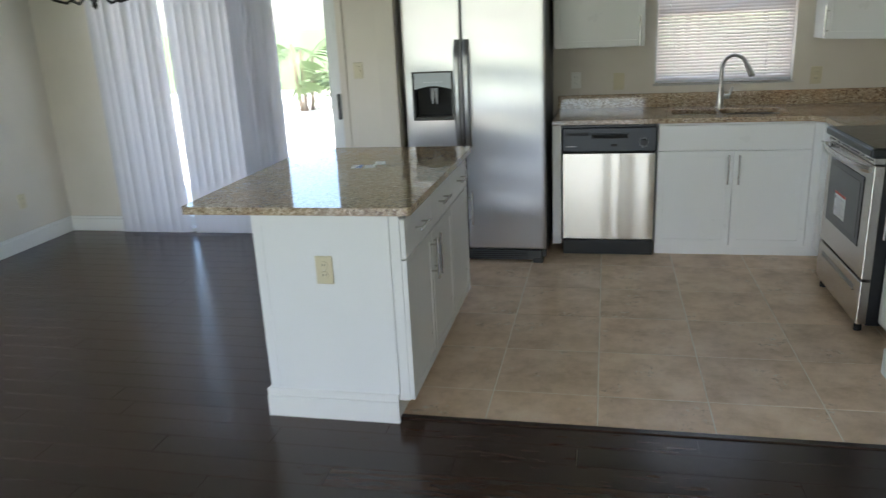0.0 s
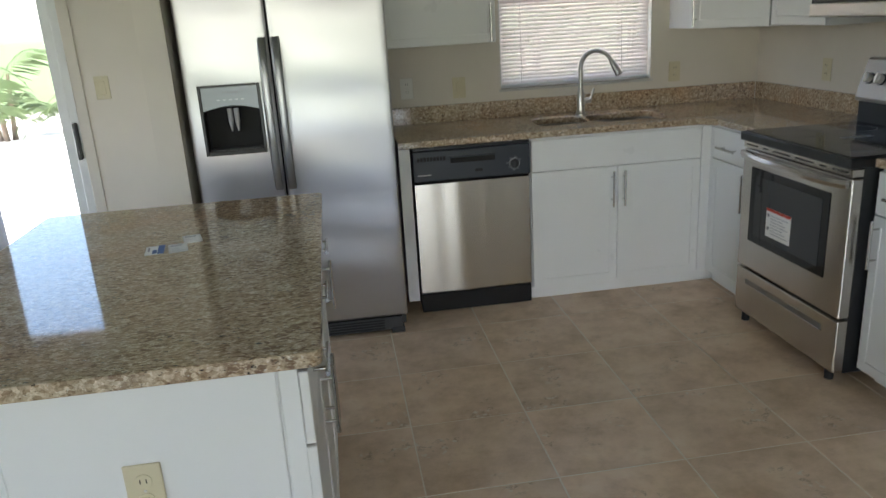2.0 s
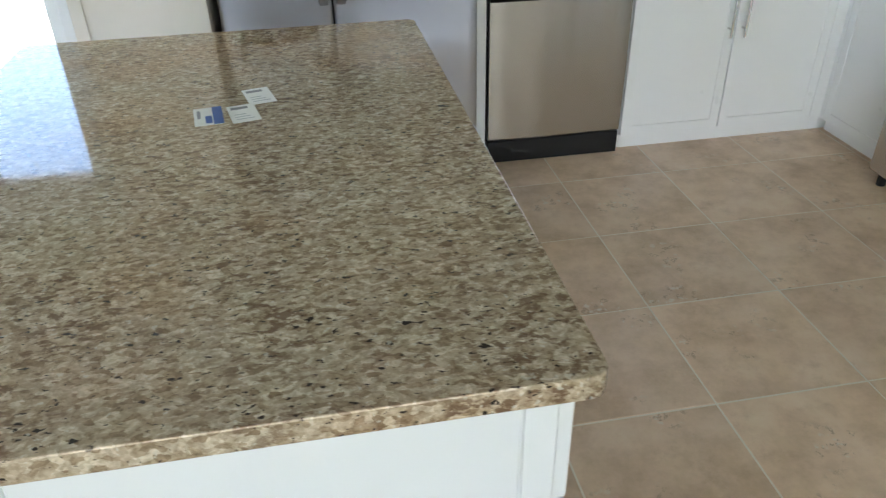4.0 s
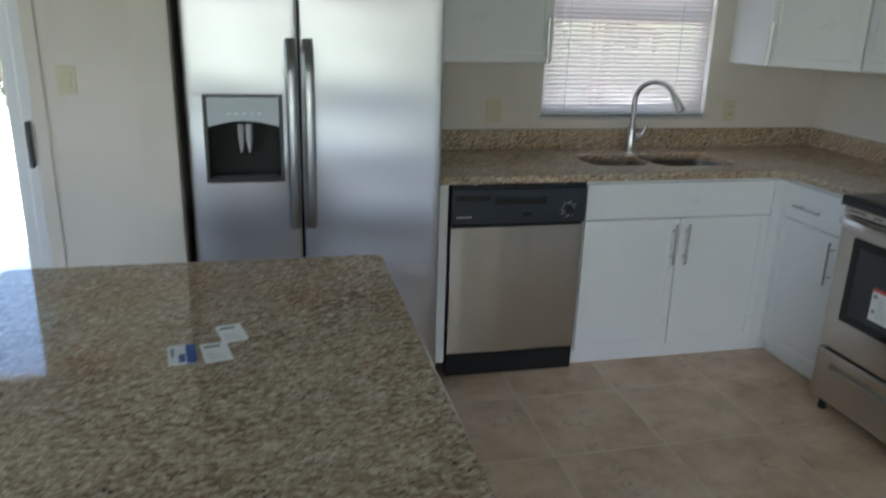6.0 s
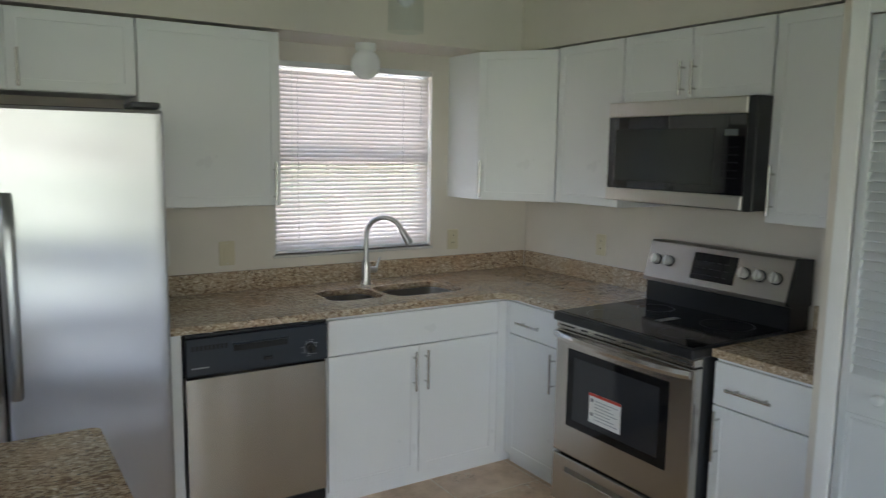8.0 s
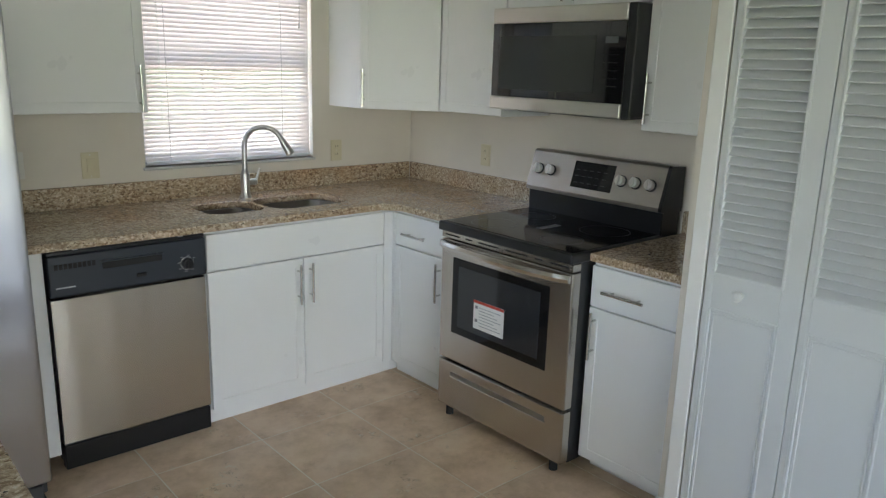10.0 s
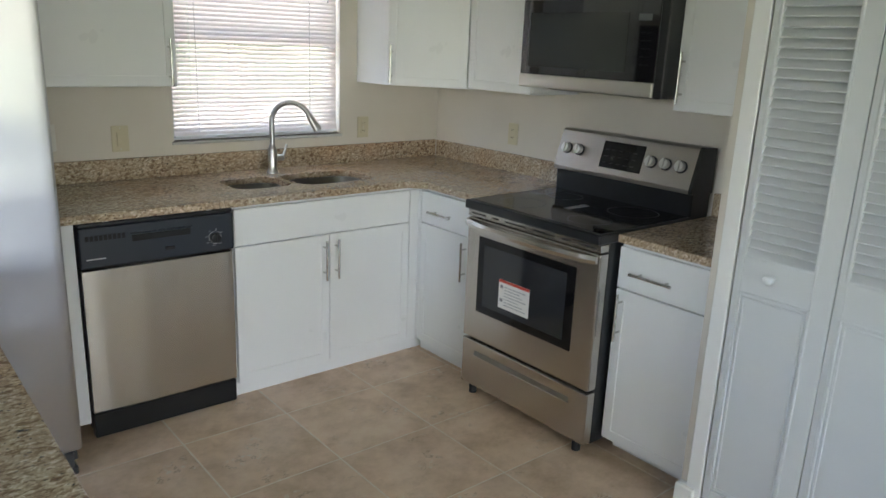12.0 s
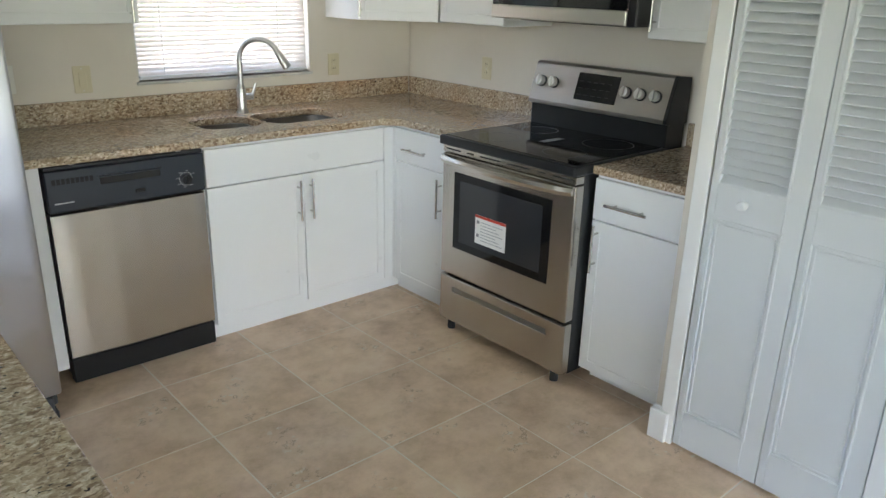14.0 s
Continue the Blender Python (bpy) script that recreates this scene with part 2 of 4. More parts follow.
def cyl(bm, p, axis, r, length, seg=20, r2=None, bev=0.0):
    """A cylinder or cone from p along axis ('x', 'y', 'z')."""
    m = Matrix.Translation(p) @ {"x": pose(0, 0, 0, 0, 90, 0), "y": pose(0, 0, 0, -90, 0, 0), "z": Matrix()}[axis] @ Matrix.Translation((0, 0, length / 2))
    got = bmesh.ops.create_cone(bm, cap_ends=True, segments=seg, radius1=r, radius2=r if r2 is None else r2, depth=length, matrix=m)
    if bev:
        caps = {e for v in got["verts"] for f in v.link_faces if len(f.verts) > 4 for e in f.edges}
        bmesh.ops.bevel(bm, geom=list(caps), offset=bev, segments=2, affect="EDGES", profile=0.5)


def tube(bm, pts, r, seg=12, close=True):
    """A round bar along pts; r is one radius or one for each point."""
    pts = [Vector(p) for p in pts]
    rs = r if isinstance(r, (list, tuple)) else [r] * len(pts)
    rings, up = [], None
    for i, p in enumerate(pts):
        d = (pts[min(i + 1, len(pts) - 1)] - pts[max(i - 1, 0)]).normalized()
        if up is None:
            up = d.orthogonal().normalized()
        up = (up - d * up.dot(d)).normalized()
        side = d.cross(up)
        rings.append([bm.verts.new(p + rs[i] * (math.cos(a) * up + math.sin(a) * side)) for a in (2 * math.pi * k / seg for k in range(seg))])
    for a, b in zip(rings, rings[1:]):
        for k in range(seg):
            bm.faces.new((a[k], a[(k + 1) % seg], b[(k + 1) % seg], b[k]))
    if close:
        bm.faces.new(rings[0][::-1])
        bm.faces.new(rings[-1])


def lathe(bm, profile, at=(0, 0, 0), seg=28):
    """Turns (radius, z) pairs round a vertical axis."""
    rings = [[bm.verts.new((at[0] + r * math.cos(a), at[1] + r * math.sin(a), at[2] + z)) for a in (2 * math.pi * k / seg for k in range(seg))] for r, z in profile]
    for a, b in zip(rings, rings[1:]):
        for k in range(seg):
            bm.faces.new((a[k], a[(k + 1) % seg], b[(k + 1) % seg], b[k]))
    return rings


def rounded(x0, x1, y0, y1, r, n=5):
    """Corner points of a rectangle with round corners, anticlockwise."""
    out = []
    for cx, cy, a0 in ((x1 - r, y1 - r, 0), (x0 + r, y1 - r, 90), (x0 + r, y0 + r, 180), (x1 - r, y0 + r, 270)):
        out += [(cx + r * math.cos(radians(a0 + 90 * k / n)), cy + r * math.sin(radians(a0 + 90 * k / n))) for k in range(n + 1)]
    return out


def slab(bm, outline, holes, z0, z1, ease=0.004):
    """A plate with holes, its upper outer edge eased."""
    edges = []
    for loop in (outline, *holes):
        vs = [bm.verts.new((x, y, z0)) for x, y in loop]
        edges += [bm.edges.new((vs[i], vs[(i + 1) % len(vs)])) for i in range(len(vs))]
    got = bmesh.ops.triangle_fill(bm, edges=edges, use_beauty=True)
    faces = [g for g in got["geom"] if isinstance(g, bmesh.types.BMFace)]
    up = bmesh.ops.extrude_face_region(bm, geom=faces)
    bmesh.ops.translate(bm, verts=[g for g in up["geom"] if isinstance(g, bmesh.types.BMVert)], vec=(0, 0, z1 - z0))
    bmesh.ops.recalc_face_normals(bm, faces=bm.faces)
    if ease:
        rim = [e for e in bm.edges if len(e.link_faces) == 2 and abs(e.verts[0].co.z - e.verts[1].co.z) < 1e-6 and abs(e.link_faces[0].normal.z - e.link_faces[1].normal.z) > 0.5]
        bmesh.ops.bevel(bm, geom=rim, offset=ease, segments=2, affect="EDGES", profile=0.5)


def mesh(name, bm, material, smooth=False):
    me = bpy.data.meshes.new(name)
    bmesh.ops.recalc_face_normals(bm, faces=bm.faces)
    bm.to_mesh(me)
    bm.free()
    me.materials.append(material)
    if smooth:
        me.shade_smooth()
        me.set_sharp_from_angle(angle=radians(38))
    return me


def part(name, bm, material, parent, label="", smooth=False):
    o = new(name, bm if isinstance(bm, bpy.types.Mesh) else mesh(name, bm, material, smooth))
    o.parent = parent
    if label:
        o["label"] = label
    return o


def thing(name, m, label, category, group="", kind=""):
    e = new(name)
    e.empty_display_size = 0.1
    e.matrix_world = m
    return tagged(e, label, category, group, kind)


def boxpart(name, dims, material, parent, bev=0.002, label="", seg=1):
    bm = bmesh.new()
    box(bm, *dims, bev, seg)
    return part(name, bm, material, parent, label)


def solo(name, boxes, material, label, category, kind="", bev=0.0):
    bm = bmesh.new()
    for d in boxes:
        box(bm, *d, bev)
    o = new(name, mesh(name, bm, material))
    return tagged(o, label, category, "", kind)


def back_run(x, z=0.0, y=0.0):
    """Local frame on the sink wall: x to the right, y into the wall."""
    return pose(x, y, z)


def side_run(y, z=0.0, x=0.0):
    """Local frame on the stove wall: x runs toward the closet, y into the wall."""
    return pose(x, y, z, 0, 0, -90)


# ---- plan ----
BACK, RIGHT, LEFT, REAR, TOP = 6.34, 2.49, -3.93, -3.2, 2.44
DINE = 6.12  # inner face of the dining wall, which stands a little nearer than the sink wall
T = 0.12
EDGE = 3.40

# ---- structure ----
WX0, WX1, WZ0, WZ1 = 0.885, 1.80, 1.075, 2.045  # kitchen window
SX0, SX1, SZ1 = -3.40, -1.39, 2.01  # sliding door
floor = solo("floor", [(LEFT - T, RIGHT + T, REAR - T, BACK + T, -0.16, -0.012)], GROUT, "level floor base of the open kitchen and living room", "floor", "structure")
solo("wall_north", [(-0.873, WX0, BACK, BACK + T, -0.012, TOP), (WX0, WX1, BACK, BACK + T, -0.012, WZ0), (WX0, WX1, BACK, BACK + T, WZ1, TOP), (WX1, RIGHT + T, BACK, BACK + T, -0.012, TOP)],
     WALL, "beige painted kitchen wall with a window over the sink", "wall", "structure")
solo("wall_dining", [(LEFT - T, SX0, DINE, DINE + T, -0.012, TOP), (SX0, SX1, DINE, DINE + T, SZ1, TOP), (SX1, -0.873, DINE, DINE + T, -0.012, TOP)],
     WALL, "beige painted dining wall with a sliding door", "wall", "structure")
solo("wall_east", [(RIGHT, RIGHT + T, 3.87, BACK, -0.012, TOP)], WALL, "beige painted wall behind the stove", "wall", "structure")
VY0, VY1, VZ0, VZ1 = 0.6, 4.2, 1.0, 2.3  # added side window, out of view, for light from the left
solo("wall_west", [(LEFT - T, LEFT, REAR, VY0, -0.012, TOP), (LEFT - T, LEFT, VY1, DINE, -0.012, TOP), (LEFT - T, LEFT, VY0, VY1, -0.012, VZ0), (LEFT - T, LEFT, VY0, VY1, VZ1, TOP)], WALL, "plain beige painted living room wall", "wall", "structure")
RX0, RX1, RZ0, RZ1 = -3.3, 1.3, 0.12, 2.25  # window behind the walker
solo("wall_south", [(LEFT - T, RX0, REAR - T, REAR, -0.012, TOP), (RX1, RIGHT + T, REAR - T, REAR, -0.012, TOP), (RX0, RX1, REAR - T, REAR, -0.012, RZ0), (RX0, RX1, REAR - T, REAR, RZ1, TOP)],
     WALL, "beige painted wall with a wide window", "wall", "structure")
CX = 1.785
solo("wall_closet", [(CX, CX + 0.11, 3.94, 4.02, -0.012, TOP), (CX, CX + 0.11, 3.311, 3.94, 2.035, TOP), (CX, CX + 0.11, REAR, 3.311, -0.012, TOP), (CX + 0.11, RIGHT, 3.94, 4.02, -0.012, TOP),
                     (CX + 0.11, RIGHT + T, 2.4, 2.5, -0.012, TOP), (RIGHT, RIGHT + T, 2.5, 3.87, -0.012, TOP)],
     WALL, "cream painted closet wall beside the kitchen", "wall", "structure")
solo("wall_stub", [(-0.873, -0.757, 5.40, BACK, -0.012, TOP)], WALL, "narrow beige wall end beside the refrigerator", "wall", "structure")
solo("ceiling", [(LEFT - T, RIGHT + T, REAR - T, BACK + T, TOP, TOP + 0.15)], CEIL, "flat white ceiling", "ceiling", "structure")
solo("soffit", [(-0.757, RIGHT, 5.995, BACK, 2.135, TOP), (2.15, RIGHT, 4.02, 5.995, 2.145, TOP)], WALL, "beige soffit boxed in above the wall cabinets", "soffit", "structure")
solo("roof", [(LEFT - 0.7, RIGHT + 0.7, REAR - 0.7, BACK + 0.75, TOP + 0.15, TOP + 0.35)], STUCCO, "flat roof with an overhanging eave", "roof", "structure")


def baseboard(name, x0, x1, y0, y1, h=0.13):
    bm = bmesh.new()
    box(bm, x0, x1, y0, y1, 0, h - 0.025, 0.002)
    ix, iy = (0.004, 0) if x1 - x0 < y1 - y0 else (0, 0.004)
    box(bm, x0 + ix, x1 - ix, y0 + iy, y1 - iy, h - 0.025, h, 0.003)
    return tagged(new(name, mesh(name, bm, TRIM)), "tall white moulded baseboard at the foot of the wall", "baseboard", "", "structure")


baseboard("baseboard_north", LEFT, SX0 - 0.02, DINE - 0.016, DINE)
baseboard("baseboard_west", LEFT, LEFT + 0.016, REAR, DINE - 0.016)
baseboard("baseboard_switch", SX1 + 0.056, -0.873, DINE - 0.016, DINE)
baseboard("baseboard_closet", CX - 0.016, CX, REAR, 3.254)
baseboard("baseboard_corner", CX - 0.016, CX, 3.99, 4.02)
tagged(solo("trim_threshold", [(-0.285, CX, EDGE - 0.03, EDGE + 0.004, -0.01, 0.006)], WOOD, "", "", "", 0.003), "dark wooden strip between planks and tiles", "threshold", "", "structure")

# ---- lights in the openings ----
window_lamp("window_daylight", ((RX0 + RX1) / 2, REAR - 0.02, (RZ0 + RZ1) / 2), ((RX0 + RX1) / 2, 3, 1.2), RX1 - RX0, RZ1 - RZ0, REARW)

# Fill light for closet and stove wall, set in the added side window.
window_lamp("added_side_daylight", (LEFT - 0.02, (VY0 + VY1) / 2, (VZ0 + VZ1) / 2), (2, (VY0 + VY1) / 2, 1.2), VY1 - VY0, VZ1 - VZ0, SIDEW)

window_lamp("kitchen_window_daylight", ((WX0 + WX1) / 2, BACK + T + 0.03, (WZ0 + WZ1) / 2), ((WX0 + WX1) / 2, 3, 1.0), WX1 - WX0, WZ1 - WZ0, KITW)

# ---- outside ----
gb = bmesh.new()
box(gb, -400, 400, -400, 400, -0.6, -0.16)
tagged(new("ground", mesh("ground", gb, GRASS)), "sunlit green lawn round the house", "lawn", "", "structure")
# Far part is pale concrete in place of lawn, to imitate glare.
solo("pavement_patio", [(LEFT - T, -0.875, DINE + T, BACK + T + 0.002, -0.16, -0.05), (-14, 8, BACK + T + 0.002, 20.0, -0.16, -0.05)], CONC, "pale concrete patio, extended past the palms as glaring ground", "patio", "structure", 0.01)


def frond(bm, base, yaw, length, lift, rnd):
    """One arching palm frond with folded leaflets on both sides."""
    d = Vector((math.cos(yaw), math.sin(yaw), 0))
    pts = [Vector(base) + d * (length * s) + Vector((0, 0, lift * s - 0.9 * lift * s * s - 0.25 * length * s ** 3)) for s in [k / 8 for k in range(9)]]
    tube(bm, pts, [0.014 * (1 - 0.8 * k / 8) for k in range(9)], 5)
    side = Vector((-d.y, d.x, 0))
    for k in range(4, 56):
        s = k / 56
        i = min(int(s * 8), 7)
        p = pts[i].lerp(pts[i + 1], s * 8 - i)
        l = (0.42 * length) * math.sin(math.pi * min(1, 0.25 + s * 0.8)) * rnd.uniform(0.8, 1.1)
        for sg in (-1, 1):
            tip = p + (side * sg * 0.8 + d * 0.55) * l + Vector((0, 0, -0.28 * l * rnd.uniform(0.6, 1.5)))
            w = d * 0.006
            mid = p.lerp(tip, 0.5) + Vector((0, 0, 0.03))
            a = [bm.verts.new(q) for q in (p - w, p + w, mid + w, tip, mid - w)]
            bm.faces.new(a)


def palm(x, y, height, n, seed, size):
    rnd = random.Random(seed)
    root = thing("palm_tree", pose(x, y, -0.16), "green feathery palm growing behind the patio", "palm", "palms behind the house")
    bm = bmesh.new()
    for k in range(4):
        a = k * 1.7 + seed
        tube(bm, [(0.1 * math.cos(a) * (1 + s), 0.1 * math.sin(a) * (1 + s), height * s * (0.8 + 0.1 * k)) for s in (0, 0.5, 1)], [0.05, 0.04, 0.03], 7)
    part("trunk", bm, BARK, root)
    bm = bmesh.new()
    for k in range(n):
        frond(bm, (rnd.uniform(-0.2, 0.2), rnd.uniform(-0.2, 0.2), height * rnd.uniform(0.12, 1.0)), rnd.uniform(0, 6.28), size * rnd.uniform(0.7, 1.1), size * rnd.uniform(0.7, 1.3), rnd)
    part("crown", bm, LEAF, root)


for i, (px, py, ph, pn, ps) in enumerate([(-3.3, 15.2, 1.5, 5, 1.5), (-4.3, 15.8, 1.9, 6, 1.6), (-5.4, 15.2, 1.3, 5, 1.5), (-6.6, 15.6, 1.7, 5, 1.5), (-2.0, 15.8, 1.5, 4, 1.5), (0.6, 15.0, 1.4, 9, 1.6), (2.0, 15.3, 1.8, 9, 1.7), (3.4, 15.0, 1.5, 9, 1.6), (5.2, 15.2, 1.7, 8, 1.6)]):
    palm(px, py, ph, pn, i + 3, ps)

# ---- sliding door and vertical blinds ----
slider = thing("door_1", pose(SX0, DINE, 0), "white aluminium sliding glass door to the patio", "sliding door", "", "structure")
W = SX1 - SX0
for nm, d in (("jamb", (0, 0.045, 0.0, T, 0, SZ1)), ("jamb", (W - 0.045, W, 0.0, T, 0, SZ1)), ("head", (0.045, W - 0.045, 0, T, SZ1 - 0.05, SZ1)), ("sill_track", (0.045, W - 0.045, 0, T, -0.012, 0.03))):
    boxpart(nm, d, ALU, slider, 0.003)
for k, (a, b, yy) in enumerate(((0.05, W / 2 + 0.03, 0.07), (W / 2 - 0.03, W - 0.05, 0.03))):
    sash = boxpart("sash", (a, a + 0.05, yy, yy + 0.035, 0.03, SZ1 - 0.05), ALU, slider, 0.003)
    boxpart("stile", (b - 0.05, b, yy, yy + 0.035, 0.03, SZ1 - 0.05), ALU, sash)
    boxpart("rail", (a + 0.05, b - 0.05, yy, yy + 0.035, 0.03, 0.11), ALU, sash)
    boxpart("rail", (a + 0.05, b - 0.05, yy, yy + 0.035, SZ1 - 0.1, SZ1 - 0.05), ALU, sash)
    pane = boxpart("pane", (a + 0.05, b - 0.05, yy + 0.014, yy + 0.020, 0.11, SZ1 - 0.1), PANE, slider, 0)
    pane.visible_shadow = False
boxpart("door_handle", (W - 0.03, W - 0.012, -0.035, 0.03, 0.90, 1.09), DKGREY, slider, 0.004, "dark pull handle")
bm = bmesh.new()
box(bm, SX1, SX1 + 0.055, DINE - 0.012, DINE, 0, SZ1 + 0.055, 0.003)
box(bm, SX0, SX1, DINE - 0.012, DINE, SZ1, SZ1 + 0.055, 0.003)
tagged(new("trim_slider", mesh("trim_slider", bm, WALL)), "beige painted casing round the sliding door", "trim", "", "structure")

vb = thing("vertical_blind", pose(-3.36, DINE - 0.085, 0), "pale grey vertical blind drawn most of the way across", "blind")
boxpart("head_rail", (-0.02, 2.0, -0.02, 0.03, 2.035, 2.085), ALU, vb, 0.004)
vr = random.Random(4)
vane_me = None
xs = [0.045 + 0.0745 * k for k in range(8)] + [0.705 + 0.0745 * k for k in range(7)] + [1.20 + 0.027 * k for k in range(12)]
for k, x in enumerate(xs):
    if vane_me is None:
        bm = bmesh.new()
        prof = [(-0.045 + 0.0225 * i, 0.007 * (1 - (i / 2 - 1) ** 2)) for i in range(5)]
        lo = [[bm.verts.new((px, py + off, z)) for px, py in prof] for z in (0.015, 2.03) for off in (0, 0.0012)]
        for i in range(4):
            bm.faces.new((lo[0][i], lo[0][i + 1], lo[2][i + 1], lo[2][i]))
            bm.faces.new((lo[1][i], lo[1][i + 1], lo[3][i + 1], lo[3][i]))
        vane_me = mesh("vane", bm, VANE, True)
    v = part("vane", vane_me, VANE, vb)
    turn = 12 + vr.uniform(-7, 7) if k < 15 else 62 + vr.uniform(-8, 8)
    v.matrix_basis = pose(x, vr.uniform(-0.004, 0.004), 0, vr.uniform(-0.25, 0.25), vr.uniform(-0.3, 0.3), turn)

# ---- kitchen window and mini blind ----
win = thing("window_1", pose(WX0, BACK, WZ0), "white single-hung kitchen window above the sink", "window", "", "structure")
w, h = WX1 - WX0, WZ1 - WZ0
for nm, d in (("window_frame", (0, 0.035, 0.06, T, 0, h)), ("window_frame", (w - 0.035, w, 0.06, T, 0, h)), ("window_frame", (0.035, w - 0.035, 0.06, T, h - 0.035, h)), ("window_frame", (0.035, w - 0.035, 0.06, T, 0, 0.04)), ("meeting_rail", (0.035, w - 0.035, 0.07, T - 0.01, h * 0.5 - 0.02, h * 0.5 + 0.025))):
    boxpart(nm, d, ALU, win, 0.002)
for z0, z1 in ((0.04, h * 0.5 - 0.02), (h * 0.5 + 0.025, h - 0.035)):
    boxpart("pane", (0.035, w - 0.035, 0.092, 0.097, z0, z1), PANE, win, 0).visible_shadow = False
boxpart("window_sill", (-0.012, w + 0.012, -0.012, 0.06, -0.014, 0.0), paint("sill_marble", (0.55, 0.54, 0.52), 0.3, 40, 0.05, 0.2), win, 0.003, "pale marble sill")

mb = thing("mini_blind", pose(WX0 + 0.008, BACK + 0.022, WZ0), "white aluminium mini blind lowered over the kitchen window", "blind")
bw = w - 0.016
boxpart("head_rail", (0, bw, -0.014, 0.014, h - 0.03, h), ALU, mb, 0.002)
boxpart("bottom_rail", (0.002, bw - 0.002, -0.012, 0.012, 0.012, 0.024), ALU, mb, 0.002)
bm = bmesh.new()
prof = [(-0.0125 + 0.00625 * i, 0.0022 * (1 - (i / 2 - 1) ** 2)) for i in range(5)]
rows = [[bm.verts.new((x, py, pz + o)) for py, pz in prof] for x in (0.003, bw - 0.003) for o in (0, 0.0004)]
for i in range(4):
    bm.faces.new((rows[0][i], rows[0][i + 1], rows[2][i + 1], rows[2][i]))
    bm.faces.new((rows[1][i], rows[1][i + 1], rows[3][i + 1], rows[3][i]))
slat_me = mesh("slat", bm, SLAT, True)
br = random.Random(8)
z = 0.034
while z < h - 0.035:
    s = part("slat", slat_me, SLAT, mb)
    tilt = 64 if z > h * 0.48 else 48
    s.matrix_basis = pose(0, br.uniform(-0.001, 0.001), z, tilt + br.uniform(-1.5, 1.5), br.uniform(-0.03, 0.03), 0)
    z += 0.0215
for x in (0.12, bw - 0.17):
    bm = bmesh.new()
    tube(bm, [(x, -0.013, 0.02), (x, -0.013, h - 0.02)], 0.0011, 5)
    tube(bm, [(x, 0.013, 0.02), (x, 0.013, h - 0.02)], 0.0011, 5)
    part("ladder_cord", bm, ALU, mb)
bm = bmesh.new()
tube(bm, [(0.085, -0.022, h - 0.03), (0.083, -0.026, h - 0.75)], 0.0035, 6)
part("tilt_wand", bm, CLEAR, mb, "clear plastic wand")
bm = bmesh.new()
tube(bm, [(bw - 0.06, -0.018, h - 0.03), (bw - 0.063, -0.02, h - 0.26)], 0.0013, 5)
cyl(bm, (bw - 0.063, -0.02, h - 0.29), "z", 0.005, 0.03, 8, 0.003)
part("pull_cord", bm, ALU, mb)

# ---- rear window, behind the walker ----
rw = thing("window_2", pose(RX0, REAR - T, RZ0), "wide white living room window", "window", "", "structure")
w2, h2 = RX1 - RX0, RZ1 - RZ0
for d in ((0, 0.05, 0, 0.08, 0, h2), (w2 - 0.05, w2, 0, 0.08, 0, h2), (0.05, w2 - 0.05, 0, 0.08, 0, 0.05), (0.05, w2 - 0.05, 0, 0.08, h2 - 0.05, h2), (w2 / 2 - 0.03, w2 / 2 + 0.03, 0, 0.08, 0.05, h2 - 0.05)):
    boxpart("window_frame", d, ALU, rw, 0.003)

# Frame of the added side window, which no view shows.
sw = thing("window_3", pose(LEFT - T, VY1, VZ0, 0, 0, -90), "unseen white side window added to light the stove wall", "window", "", "structure")
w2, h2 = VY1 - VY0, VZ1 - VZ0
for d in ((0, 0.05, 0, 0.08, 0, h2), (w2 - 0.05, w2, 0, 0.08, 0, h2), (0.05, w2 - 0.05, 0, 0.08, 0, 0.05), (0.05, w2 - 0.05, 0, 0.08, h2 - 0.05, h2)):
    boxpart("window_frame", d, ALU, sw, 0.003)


# ---- cabinets ----
def shaker(x0, x1, z0, z1, y=-0.02, rail=0.058, depth=0.0035):
    """A door slab whose middle is sunk behind a flat frame."""
    bm = bmesh.new()
    box(bm, x0, x1, y, 0, z0, z1)
    bm.normal_update()
    front = [f for f in bm.faces if f.normal.y < -0.9]
    bmesh.ops.inset_region(bm, faces=front, thickness=rail, depth=0.0)
    bmesh.ops.inset_region(bm, faces=front, thickness=0.002, depth=-depth)
    rim = [e for e in bm.edges if e.is_manifold and e.calc_face_angle(0) > 1.2 and min(v.co.y for v in e.verts) < y + 1e-5]
    bmesh.ops.bevel(bm, geom=rim, offset=0.0014, segments=1, affect="EDGES")
    return bm


def plain(x0, x1, z0, z1, y=-0.02):
    bm = bmesh.new()
    box(bm, x0, x1, y, 0, z0, z1, 0.002)
    return bm


def bar_handle(parent, x, z, length, upright, y=-0.02):
    bm = bmesh.new()
    r, off = 0.0058, 0.032
    if upright:
        tube(bm, [(x, y - off, z), (x, y - off, z + length)], r, 12)
        for q in (0.18, 0.82):
            cyl(bm, (x, y - off, z + q * length), "y", 0.0042, off, 10)
    else:
        tube(bm, [(x, y - off, z), (x + length, y - off, z)], r, 12)
        for q in (0.18, 0.82):
            cyl(bm, (x + q * length, y - off, z), "y", 0.0042, off, 10)
    return part("handle", bm, BARM, parent, "brushed nickel bar handle", True)


